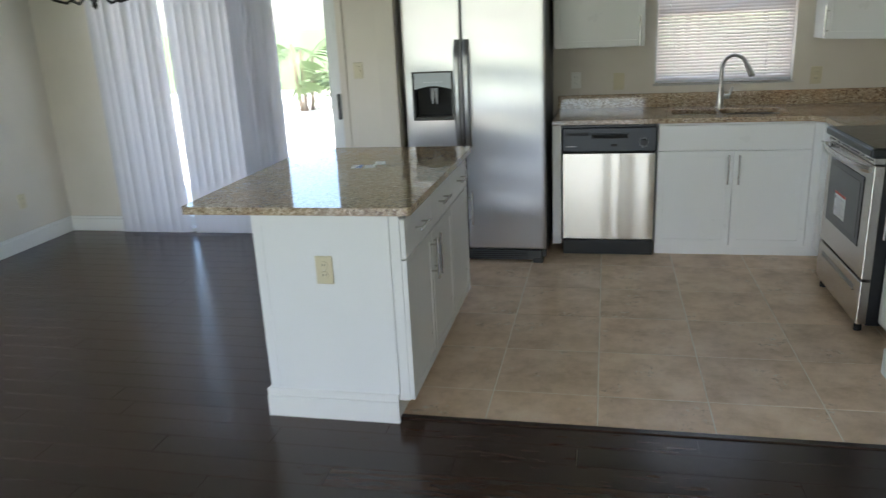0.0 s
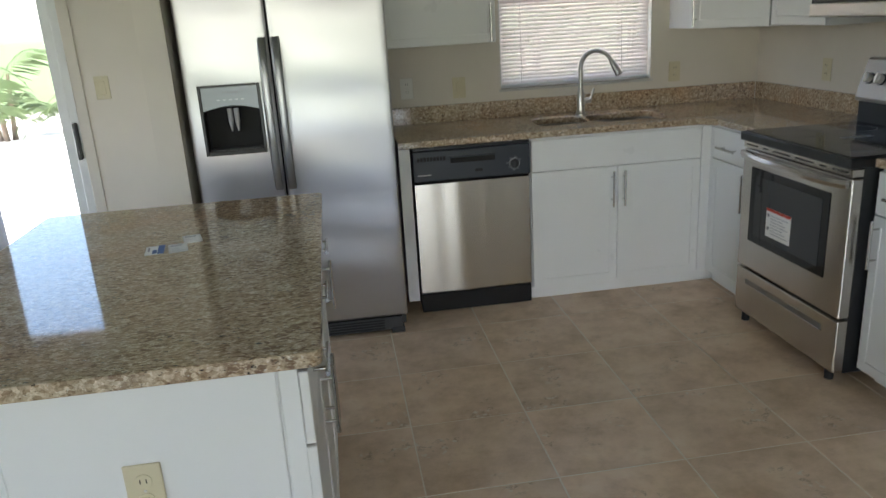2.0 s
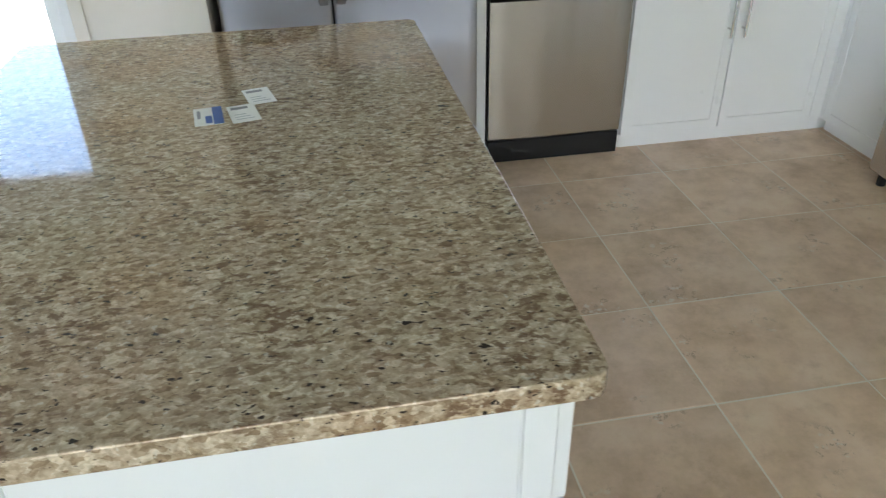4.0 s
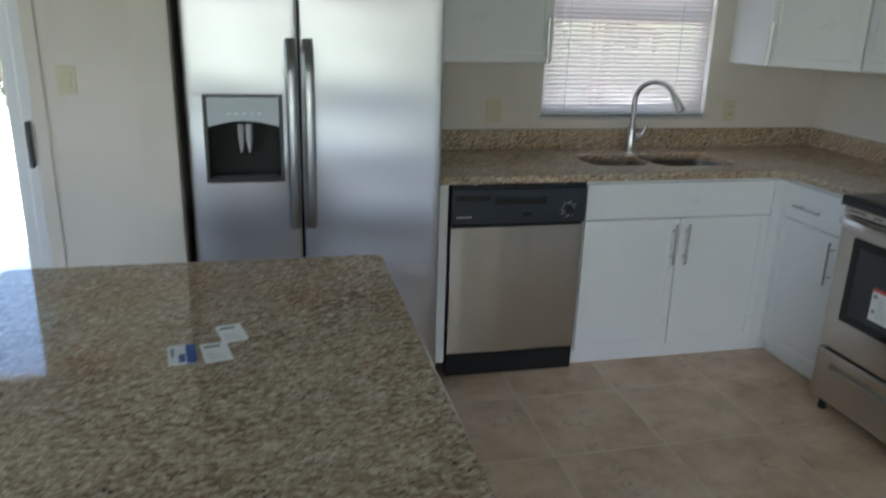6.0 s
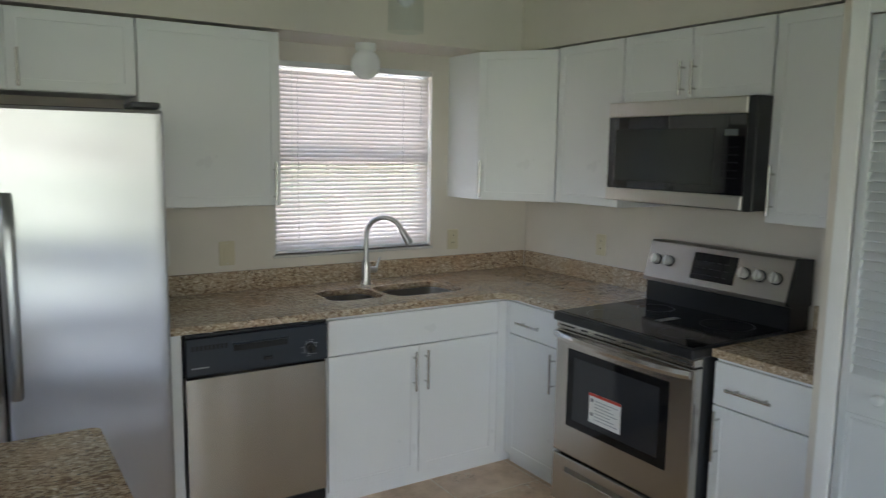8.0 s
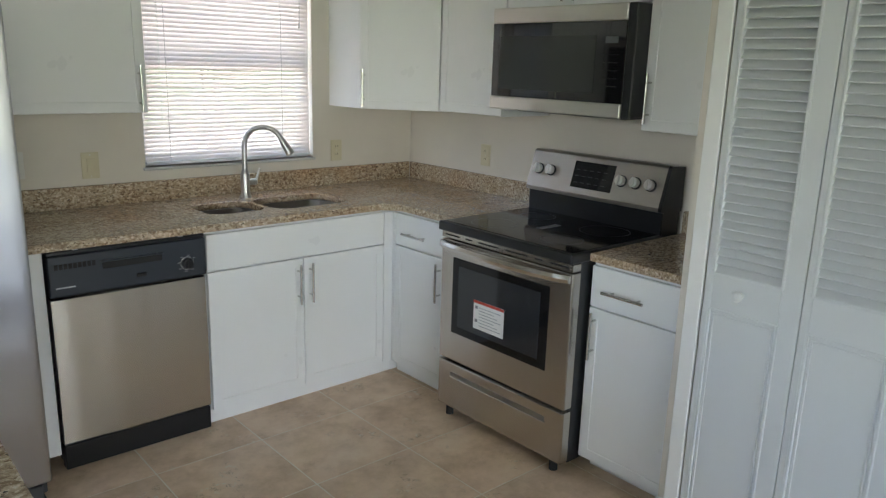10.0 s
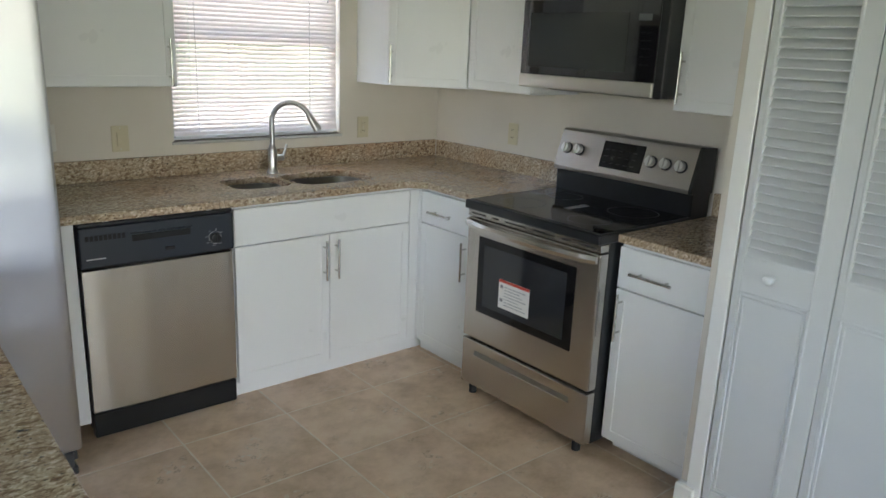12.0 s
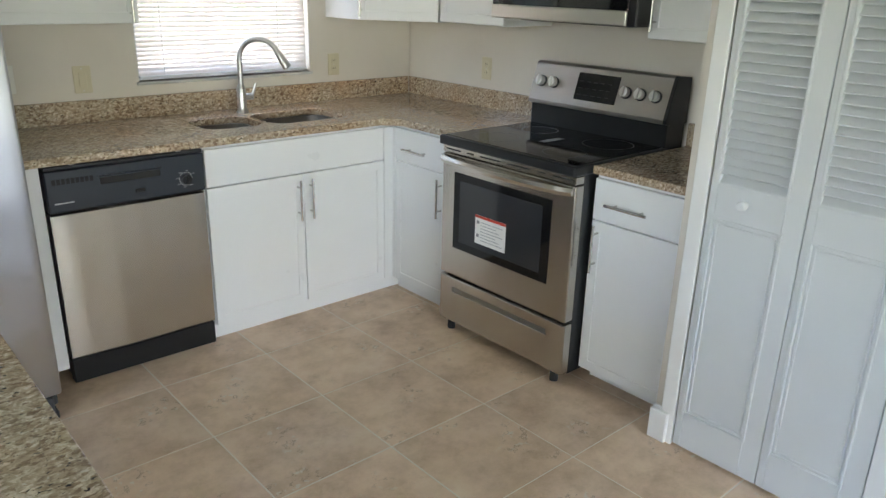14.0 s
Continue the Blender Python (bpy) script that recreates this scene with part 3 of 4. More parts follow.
def cabinet(name, m, w, d, z0, z1, fronts, label, toe=0.0, group="", open_top=0.0):
    """Carcass with its fronts; each front is (kind, x0, x1, z0, z1, handle)."""
    c = thing(name, m, label, "cabinet", group)
    boxpart("body", (0, w, 0, d, z0, z1 - open_top), WHITE, c, 0.0015)
    if open_top:
        boxpart("top_rail", (0, w, 0, 0.03, z1 - open_top, z1), WHITE, c, 0.0015)
    if toe:
        boxpart("toe_kick", (0, w, toe, toe + 0.015, 0.0, z0), WHITE, c, 0.001)
    for kind, a, b, c0, c1, hd in fronts:
        bm = shaker(a, b, c0, c1) if kind == "door" else plain(a, b, c0, c1)
        f = part("door" if kind == "door" else "drawer_front", bm, WHITE, c)
        if hd:
            bar_handle(f, *hd)
    return c


FY = 5.715  # carcass front on the sink wall
FX = 1.885  # carcass front on the stove wall
g1, g2 = "white base cabinets", "white wall cabinets"
cabinet("filler_panel", back_run(0.205, 0, FY - 0.02), 0.058, 0.60, 0.07, 0.884, [], "narrow white end panel between refrigerator and dishwasher", 0.0, g1)
sb = cabinet("base_cabinet", back_run(0.882, 0, FY), 1.0025, 0.60, 0.068, 0.884,
        [("drawer", 0.004, 0.93, 0.708, 0.868, None), ("door", 0.004, 0.467, 0.072, 0.702, (0.437, 0.49, 0.19, True)), ("door", 0.471, 0.93, 0.072, 0.702, (0.501, 0.49, 0.19, True))],
        "white shaker sink base cabinet with two doors", 0.014, g1, 0.25)
kb0 = cabinet("base_cabinet", side_run(5.713, 0, FX), 0.488, 0.58, 0.068, 0.884,
        [("drawer", 0.045, 0.484, 0.708, 0.868, (0.13, 0.775, 0.17, False)), ("door", 0.045, 0.484, 0.072, 0.702, (0.395, 0.49, 0.19, True))],
        "narrow white base cabinet in the corner beside the stove", 0.035, g1)
cabinet("base_cabinet", side_run(4.445, 0, FX), 0.422, 0.58, 0.068, 0.884,
        [("drawer", 0.004, 0.418, 0.708, 0.868, (0.075, 0.78, 0.18, False)), ("door", 0.004, 0.418, 0.072, 0.702, (0.035, 0.50, 0.19, True))],
        "white base cabinet between stove and closet wall", 0.07, g1)
boxpart("toe_kick", (1.0025, 1.052, 0.014, 0.029, 0.0, 0.067), WHITE, sb, 0.001)
boxpart("corner_filler", (0.9335, 1.002, -0.019, 0.0, 0.072, 0.868), WHITE, sb, 0.001)
boxpart("corner_filler", (0.0175, 0.0415, -0.019, 0.0, 0.072, 0.868), WHITE, kb0, 0.001)

UY, UX = 6.025, 2.175
cabinet("wall_cabinet", back_run(0.195, 0, UY), 0.60, BACK - UY, 1.355, 2.125, [("door", 0.003, 0.597, 1.358, 2.122, (0.567, 1.362, 0.19, True))], "white single-door wall cabinet beside the window", 0, g2)
cabinet("wall_cabinet", back_run(-0.755, 0, UY), 0.947, BACK - UY, 1.815, 2.125,
        [("door", 0.003, 0.485, 1.818, 2.122, (0.448, 1.83, 0.14, True)), ("door", 0.489, 0.944, 1.818, 2.122, (0.526, 1.83, 0.14, True))], "short white wall cabinet above the refrigerator", 0, g2)
cabinet("wall_cabinet", side_run(5.692, 0, UX), 0.445, RIGHT - UX, 1.36, 2.14, [("door", 0.003, 0.442, 1.363, 2.137, None)], "white single-door wall cabinet beside the microwave", 0, g2)
cabinet("wall_cabinet", side_run(5.243, 0, UX), 0.757, RIGHT - UX, 1.842, 2.14,
        [("door", 0.003, 0.377, 1.845, 2.137, (0.342, 1.86, 0.14, True)), ("door", 0.381, 0.754, 1.845, 2.137, (0.402, 1.86, 0.14, True))], "short white two-door wall cabinet above the microwave", 0, g2)
cabinet("wall_cabinet", side_run(4.483, 0, UX), 0.460, RIGHT - UX, 1.36, 2.14, [("door", 0.003, 0.457, 1.363, 2.137, (0.03, 1.39, 0.19, True))], "white wall cabinet beside the closet wall", 0, g2)

# diagonal corner wall cabinet
cc = thing("wall_cabinet", pose(1.91, BACK, 0), "white diagonal corner wall cabinet", "cabinet", g2)
bm = bmesh.new()
ring = [(0, 0), (0, -0.293), (0.262, -0.645), (RIGHT - 1.91, -0.645), (RIGHT - 1.91, 0)]
lo = [bm.verts.new((x, y, 1.355)) for x, y in ring]
hi = [bm.verts.new((x, y, 2.132)) for x, y in ring]
bm.faces.new(lo[::-1])
bm.faces.new(hi)
for i in range(5):
    bm.faces.new((lo[i], lo[(i + 1) % 5], hi[(i + 1) % 5], hi[i]))
part("body", bm, WHITE, cc)
dl = math.hypot(0.262, 0.352)
cd = part("door", shaker(0.008, dl - 0.012, 1.358, 2.13), WHITE, cc)
cd.matrix_basis = pose(0, -0.293, 0, 0, 0, -math.degrees(math.atan2(0.352, 0.262)))
bar_handle(cd, 0.03, 1.37, 0.19, True)


# ---- counters ----
def counter(name, outline, holes, label, z0=0.885, z1=0.917):
    bm = bmesh.new()
    slab(bm, outline, holes, z0, z1, 0.004)
    return tagged(new(name, mesh(name, bm, GRANITE)), label, "countertop")


bowls = [rounded(0.985, 1.265, 5.85, 6.12, 0.07), rounded(1.295, 1.70, 5.815, 6.125, 0.08)]
counter("countertop", [(0.205, 5.672), (1.78, 5.672), (1.848, 5.60), (1.848, 5.224), (2.468, 5.224), (2.468, 6.318), (0.205, 6.318)], bowls, "polished beige brown granite counter with undermount sink cutout")
counter("countertop", [(1.848, 4.024), (2.468, 4.024), (2.468, 4.444), (1.848, 4.444)], [], "short polished granite counter beside the stove")
solo("backsplash", [(0.205, 2.468, 6.319, BACK, 0.885, 1.012)], GRANITE, "low granite backsplash along the window wall", "backsplash", "", 0.002)
solo("backsplash", [(2.469, RIGHT, 5.224, 6.318, 0.885, 1.012)], GRANITE, "low granite backsplash along the stove wall", "backsplash", "", 0.002)
solo("backsplash", [(2.469, RIGHT, 4.024, 4.444, 0.885, 1.012)], GRANITE, "short granite backsplash beside the closet wall", "backsplash", "", 0.002)

sk = thing("sink", pose(0, 0, 0.884), "double-bowl stainless steel undermount sink", "sink")
for k, (lp, dp) in enumerate(zip(bowls, (0.15, 0.19))):
    bm = bmesh.new()
    cx, cy = sum(p[0] for p in lp) / len(lp), sum(p[1] for p in lp) / len(lp)
    rings = []
    for s, zz in ((1.06, -0.001), (0.99, -0.001), (0.97, -0.02), (0.93, -dp + 0.03), (0.85, -dp), (0.12, -dp - 0.008)):
        rings.append([bm.verts.new((cx + (x - cx) * s, cy + (y - cy) * s, zz)) for x, y in lp])
    for a, b in zip(rings, rings[1:]):
        for i in range(len(a)):
            bm.faces.new((a[i], a[(i + 1) % len(a)], b[(i + 1) % len(a)], b[i]))
    bm.faces.new(rings[-1])
    bowl = part("bowl", bm, SINKM, sk, "", True)
    bm = bmesh.new()
    cyl(bm, (cx, cy, -dp - 0.006), "z", 0.04, 0.005, 20, None, 0.002)
    cyl(bm, (cx, cy, -dp - 0.001), "z", 0.012, 0.006, 10)
    part("drain", bm, NICKEL, bowl)

fa = thing("faucet", pose(1.315, 6.185, 0.917), "brushed nickel gooseneck pull-down kitchen faucet", "faucet")
bm = bmesh.new()
lathe(bm, [(0.0, 0.0), (0.03, 0.0), (0.03, 0.006), (0.025, 0.012), (0.0225, 0.03), (0.0225, 0.115), (0.017, 0.13), (0.0135, 0.14)], seg=24)
part("body", bm, NICKEL, fa, "", True)
R0 = 0.098
arc = [(0, 0, 0.13), (0, 0, 0.2), (0, 0, 0.255)] + [(0.72 * (R0 - R0 * math.cos(a)), -0.69 * (R0 - R0 * math.cos(a)), 0.255 + R0 * math.sin(a)) for a in (math.pi * k / 14 for k in range(1, 13))]
bm = bmesh.new()
tube(bm, arc, 0.0125, 14)
part("spout", bm, NICKEL, fa, "", True)
e1, e0 = Vector(arc[-1]), Vector(arc[-2])
dn = (e1 - e0).normalized()
bm = bmesh.new()
tube(bm, [e1, e1 + dn * 0.008, e1 + dn * 0.02, e1 + dn * 0.085, e1 + dn * 0.09], [0.013, 0.016, 0.0165, 0.0215, 0.018], 16)
part("spray_head", bm, NICKEL, fa, "", True)
bm = bmesh.new()
cyl(bm, (0.015, 0, 0.075), "x", 0.0165, 0.045, 16, None, 0.002)
tube(bm, [(0.055, 0, 0.075), (0.062, -0.004, 0.095), (0.075, -0.012, 0.14)], [0.009, 0.0075, 0.006], 10)
part("lever", bm, NICKEL, fa, "", True)

# ---- island ----
IX0, IX1, IY0, IY1 = -0.822, -0.214, 3.345, 4.675
isl = thing("kitchen_island", pose(0, 0, 0), "white shaker kitchen island with drawers and doors", "island")
boxpart("body", (IX0, IX1, IY0 + 0.004, IY1, 0.1, 0.884), WHITE, isl, 0.0015)
boxpart("plinth", (IX0 + 0.01, IX1 - 0.055, IY0 + 0.02, IY1 - 0.02, 0, 0.1), WHITE, isl, 0.001)
boxpart("end_panel", (IX0 + 0.045, IX1 - 0.042, IY0 - 0.002, IY0 + 0.004, 0.1, 0.884), WHITE, isl, 0.0015)
boxpart("corner_stile", (IX1 - 0.038, IX1, IY0, IY0 + 0.005, 0.1, 0.884), WHITE, isl, 0.0015)
boxpart("corner_stile", (IX0, IX0 + 0.041, IY0, IY0 + 0.005, 0.1, 0.884), WHITE, isl, 0.0015)
bm = bmesh.new()
box(bm, IX0 - 0.016, IX1 - 0.045, IY0 - 0.018, IY0 - 0.002, 0, 0.095, 0.002)
box(bm, IX0 - 0.016, IX1 - 0.045, IY0 - 0.013, IY0 - 0.002, 0.095, 0.128, 0.004, 2)
box(bm, IX0 - 0.016, IX0, IY0 - 0.002, IY1, 0, 0.095, 0.002)
box(bm, IX0 - 0.011, IX0, IY0 - 0.002, IY1, 0.095, 0.128, 0.004, 2)
part("skirting", bm, TRIM, isl, "moulded white baseboard round the island")
uw = (IY1 - IY0) / 3
for k in range(3):
    # fronts on the kitchen side: local x runs along +y, front faces +x
    m = pose(IX1, IY0 + k * uw, 0, 0, 0, 90)
    dr = part("drawer_front", plain(0.003, uw - 0.003, 0.708, 0.868), WHITE, isl)
    dr.matrix_basis = m
    bar_handle(dr, uw / 2 - 0.08, 0.79, 0.16, False)
    do = part("door", shaker(0.003, uw - 0.003, 0.104, 0.702), WHITE, isl)
    do.matrix_basis = m
    bar_handle(do, 0.035 if k == 1 else uw - 0.035, 0.49, 0.19, True)
bm = bmesh.new()
slab(bm, rounded(-1.115, -0.164, 3.325, 4.718, 0.022, 4), [], 0.885, 0.917, 0.002)
tagged(new("countertop", mesh("countertop", bm, GRANITE)), "large polished beige brown granite slab on the island", "countertop")


# ---- wall plates ----
def outlet(m, label, style="duplex", w=0.072, h=0.116, material=None):
    o = thing("wall_outlet" if style != "switch" else "light_switch", m, label, "outlet" if style != "switch" else "switch")
    bm = bmesh.new()
    box(bm, -w / 2, w / 2, -0.006, 0, -h / 2, h / 2, 0.003, 2)
    part("plate", bm, material or IVORY, o)
    if style == "duplex":
        for z in (-0.021, 0.021):
            bm = bmesh.new()
            cyl(bm, (0, -0.0085, z), "y", 0.0165, 0.004, 20, None, 0.001)
            sock = part("socket", bm, material or IVORY, o)
            for x in (-0.006, 0.006):
                boxpart("slot", (x - 0.001, x + 0.001, -0.0093, -0.0084, z - 0.003, z + 0.006), SLOT, sock, 0)
    else:
        boxpart("rocker", (-0.0165, 0.0165, -0.011, -0.005, -0.033, 0.033), material or IVORY, o, 0.002)
    for z in ((0,) if style == "duplex" else (-0.048, 0.048)):
        bm = bmesh.new()
        cyl(bm, (0, -0.0075, z), "y", 0.003, 0.002, 10)
        part("screw", bm, KNOBM, o)
    return o


outlet(pose(-0.53, IY0 - 0.002, 0.660), "ivory duplex outlet on the island end panel")
WPL = mat("white_plate", (0.74, 0.73, 0.69), 0.4)
outlet(pose(0.335, BACK, 1.118), "white duplex outlet above the dishwasher counter", "duplex", 0.072, 0.116, WPL)
outlet(pose(0.638, BACK, 1.102), "ivory wall switch plate beside the window", "rocker", 0.076, 0.118)
outlet(pose(1.95, BACK, 1.105), "ivory duplex outlet by the kitchen window")
outlet(side_run(5.68, 1.118, RIGHT), "ivory outlet above the stove side backsplash")
outlet(pose(-1.245, DINE, 1.255), "ivory light switch beside the sliding door", "switch")
outlet(pose(LEFT, 5.615, 0.375, 0, 0, 90), "ivory duplex outlet low on the living room wall")

# ---- refrigerator ----
fr = thing("refrigerator", pose(-0.73, 5.465, 0), "side-by-side stainless steel refrigerator with water dispenser", "refrigerator")
FW, SP = 0.905, 0.388
boxpart("body", (0.004, FW - 0.004, 0.075, 0.82, 0.02, 1.742), DKGREY, fr, 0.004)
boxpart("hinge_cover", (0.01, 0.10, 0.02, 0.16, 1.742, 1.765), DKGREY, fr, 0.006)
boxpart("hinge_cover", (FW - 0.10, FW - 0.004, 0.02, 0.16, 1.742, 1.765), DKGREY, fr, 0.006)
gr = boxpart("grille", (0.02, FW - 0.03, 0.012, 0.075, 0.018, 0.085), DKGREY, fr, 0.003)
for k in range(4):
    boxpart("slat", (0.05, FW - 0.12, 0.008, 0.013, 0.028 + 0.014 * k, 0.034 + 0.014 * k), RUBBER, gr, 0)
boxpart("foot", (FW - 0.085, FW - 0.02, 0.005, 0.09, 0.0, 0.03), DKGREY, fr, 0.003)


def fridge_door(x0, x1, hole=None):
    """A gently bowed door with rounded edges and, if given, a recess."""
    bm = bmesh.new()
    n = 14
    xs_ = sorted([x0 + (x1 - x0) * k / n for k in range(n + 1)] + [e + d for e, s in ((x0, 1), (x1, -1)) for d in (0.0015 * s, 0.005 * s, 0.012 * s)])
    if hole:
        xs_ = sorted(set(xs_ + [hole[0], hole[1]]))
        xs_ = [x for x in xs_ if x in hole[:2] or min(abs(x - hole[0]), abs(x - hole[1])) > 0.008]
    zs_ = sorted([0.095, 0.105, 1.725, 1.737] + ([hole[2], hole[3]] if hole else [1.02]) + [z for z in (0.13 + 0.0415 * k for k in range(38)) if not hole or min(abs(z - hole[2]), abs(z - hole[3])) > 0.012])

    def yy(x, z):
        q = min((x - x0), (x1 - x)) / 0.012
        r = 0.011 * (1 - math.sqrt(max(0, 1 - (1 - min(1, q)) ** 2)))
        s = 0.010 if z in (zs_[0], zs_[-1]) else 0
        u = (x - x0) / (x1 - x0)
        w = 1.5 * (0.0011 * math.sin(12 * z + 0.4 + 0.6 * u) + 0.0007 * math.sin(27 * z + 1.5 * u)) * math.sin(math.pi * u) ** 0.5
        return r + s + w - 0.004 * math.sin(math.pi * u)

    grid = [[bm.verts.new((x, yy(x, z), z)) for x in xs_] for z in zs_]
    for j in range(len(zs_) - 1):
        for i in range(len(xs_) - 1):
            if hole and zs_[j] >= hole[2] - 1e-6 and zs_[j + 1] <= hole[3] + 1e-6 and xs_[i] >= hole[0] - 1e-6 and xs_[i + 1] <= hole[1] + 1e-6:
                continue
            bm.faces.new((grid[j][i], grid[j][i + 1], grid[j + 1][i + 1], grid[j + 1][i]))
    edge = [e for e in bm.edges if len(e.link_faces) == 1 and (not hole or not all(hole[0] - 1e-4 <= v.co.x <= hole[1] + 1e-4 and hole[2] - 1e-4 <= v.co.z <= hole[3] + 1e-4 for v in e.verts))]
    ext = bmesh.ops.extrude_edge_only(bm, edges=edge)
    for v in (g for g in ext["geom"] if isinstance(g, bmesh.types.BMVert)):
        v.co.y = 0.07
    return bm


HX0, HX1, HZ0, HZ1 = 0.061, 0.323, 0.967, 1.269
ld = part("door", fridge_door(0.0, SP - 0.004, (HX0, HX1, HZ0, HZ1)), STEEL_F, fr, "", True)
rd = part("door", fridge_door(SP + 0.004, FW), STEEL_F, fr, "", True)
# Black strip that paints the shade in the gap between the doors.
boxpart("gap_shade", (SP - 0.0035, SP + 0.0035, 0.012, 0.07, 0.10, 1.735), RUBBER, fr, 0)
disp = boxpart("dispenser", (HX0 - 0.004, HX0 + 0.01, -0.012, 0.06, HZ0 - 0.004, HZ1 + 0.004), BLACK, fr, 0.003, "black water and ice dispenser with grey control panel")
for d in ((HX1 - 0.01, HX1 + 0.004, -0.012, 0.06, HZ0 - 0.004, HZ1 + 0.004), (HX0 + 0.01, HX1 - 0.01, -0.012, 0.06, HZ1 - 0.006, HZ1 + 0.004), (HX0 + 0.01, HX1 - 0.01, -0.014, 0.06, HZ0 - 0.004, HZ0 + 0.016)):
    boxpart("bezel", d, BLACK, disp, 0.002)
boxpart("recess_back", (HX0 + 0.01, HX1 - 0.01, 0.062, 0.072, HZ0, HZ1), RUBBER, disp, 0)
bm = bmesh.new()
pts = [(HX0 + 0.01, HZ1 - 0.006), (HX0 + 0.01, 1.160)] + [(HX0 + 0.01 + (HX1 - HX0 - 0.02) * k / 10, 1.160 + 0.022 * math.sin(math.pi * k / 10)) for k in range(1, 10)] + [(HX1 - 0.01, 1.160), (HX1 - 0.01, HZ1 - 0.006)]
a = [bm.verts.new((x, -0.008, z)) for x, z in pts]
b = [bm.verts.new((x, 0.03, z)) for x, z in pts]
bm.faces.new(a)
bm.faces.new(b[::-1])
for i in range(len(a)):
    bm.faces.new((a[i], b[i], b[(i + 1) % len(a)], a[(i + 1) % len(a)]))
cp = part("control_panel", bm, mat("panel_silver", (0.26, 0.28, 0.30), 0.40, 0.7), disp)
for k in range(5):
    boxpart("marking", (HX0 + 0.075 + 0.026 * k, HX0 + 0.088 + 0.026 * k, -0.0095, -0.0078, 1.205, 1.209), MARK, disp, 0)
boxpart("marking", (HX0 + 0.1, HX0 + 0.17, -0.0095, -0.0078, 1.236, 1.242), INK, disp, 0)
for x in (0.18, 0.208):
    bm = bmesh.new()
    tube(bm, [(x, 0.03, 1.165), (x, 0.028, 1.11), (x, 0.035, 1.065)], [0.012, 0.011, 0.004], 10)
    part("paddle", bm, MARK, disp, "", True)
boxpart("drip_tray", (HX0 + 0.02, HX1 - 0.02, 0.0, 0.06, HZ0 + 0.014, HZ0 + 0.02), DKGREY, disp, 0)
for door, x in ((ld, SP - 0.03), (rd, SP + 0.03)):
    bm = bmesh.new()
    prof = [(x, -0.008 - 0.052 * math.sin(math.pi * min(1, max(0, k / 12))) ** 0.45 if 0 < k < 12 else 0.0, 0.783 + 0.68 * k / 12) for k in range(13)]
    rings = []
    for px, py, pz in prof:
        rings.append([bm.verts.new((px + 0.019 * cx, py + 0.010 * cy, pz)) for cx, cy in ((-1, 0.5), (-0.7, -0.6), (0, -1), (0.7, -0.6), (1, 0.5), (0.5, 1), (-0.5, 1))])
    for p, q in zip(rings, rings[1:]):
        for i in range(7):
            bm.faces.new((p[i], p[(i + 1) % 7], q[(i + 1) % 7], q[i]))
    bm.faces.new(rings[0])
    bm.faces.new(rings[-1])
    part("handle", bm, HANDLE, door, "dark grey bowed handle", True)

# ---- dishwasher ----
dw = thing("dishwasher", pose(0.272, 5.685, 0), "stainless steel dishwasher with black control panel under the counter", "dishwasher")
DW = 0.602
boxpart("tub", (0.004, DW - 0.004, 0.05, 0.58, 0.02, 0.868), BLACK, dw, 0.002)
bm = bmesh.new()
NC = 48
cols = [(0.004 + (DW - 0.008) * k / NC) for k in range(NC + 1)]
rows_ = [(0.105, 0.006), (0.112, 0.0), (0.40, -0.006), (0.694, 0.0), (0.701, 0.006)]
wave = [0.0016 * math.sin(17 * x + 0.6) + 0.0006 * math.sin(38 * x + 2.0) - 0.0009 * math.exp(-((x - 0.36) / 0.022) ** 2) for x in cols]
g = [[bm.verts.new((x, y + wave[k] + 0.004 * (1 - math.sin(math.pi * k / NC)) ** 2, z)) for k, x in enumerate(cols)] for z, y in rows_]
for p, q in zip(g, g[1:]):
    for i in range(NC):
        bm.faces.new((p[i], p[i + 1], q[i + 1], q[i]))
ext = bmesh.ops.extrude_edge_only(bm, edges=[e for e in bm.edges if len(e.link_faces) == 1])
for v in (k for k in ext["geom"] if isinstance(k, bmesh.types.BMVert)):
    v.co.y = 0.045
part("door", bm, STEEL_H, dw, "brushed stainless steel door", True)
cpn = boxpart("control_panel", (0.0, DW, -0.012, 0.05, 0.708, 0.866), PANELB, dw, 0.007, "blue-black plastic control panel", 3)
# No hollow here: a black plate paints the handle pocket's shade.
boxpart("shaded_pocket", (0.19, 0.42, -0.0135, -0.008, 0.795, 0.822), RUBBER, cpn, 0.002)
boxpart("handle_lip", (0.185, 0.425, -0.017, -0.01, 0.822, 0.830), PANELB, cpn, 0.002)
# Black bar standing in for the shaded gap under the counter.
boxpart("top_gap_shade", (0.002, DW - 0.002, -0.006, 0.05, 0.868, 0.882), BLACK, dw, 0.002)
for k in range(9):
    boxpart("vent", (0.022 + 0.0165 * k, 0.034 + 0.0165 * k, -0.0135, -0.011, 0.815, 0.835), RUBBER, cpn, 0.0)
boxpart("marking", (0.022, 0.09, -0.0132, -0.0115, 0.742, 0.747), MARK, cpn, 0)
boxpart("latch", (0.315, 0.352, -0.020, -0.011, 0.744, 0.758), RUBBER, cpn, 0.002)
bm = bmesh.new()
cyl(bm, (0.52, -0.030, 0.768), "y", 0.021, 0.02, 28, None, 0.003)
box(bm, 0.517, 0.523, -0.036, -0.029, 0.749, 0.787, 0.001)
part("dial", bm, BLACK, cpn)
bm = bmesh.new()
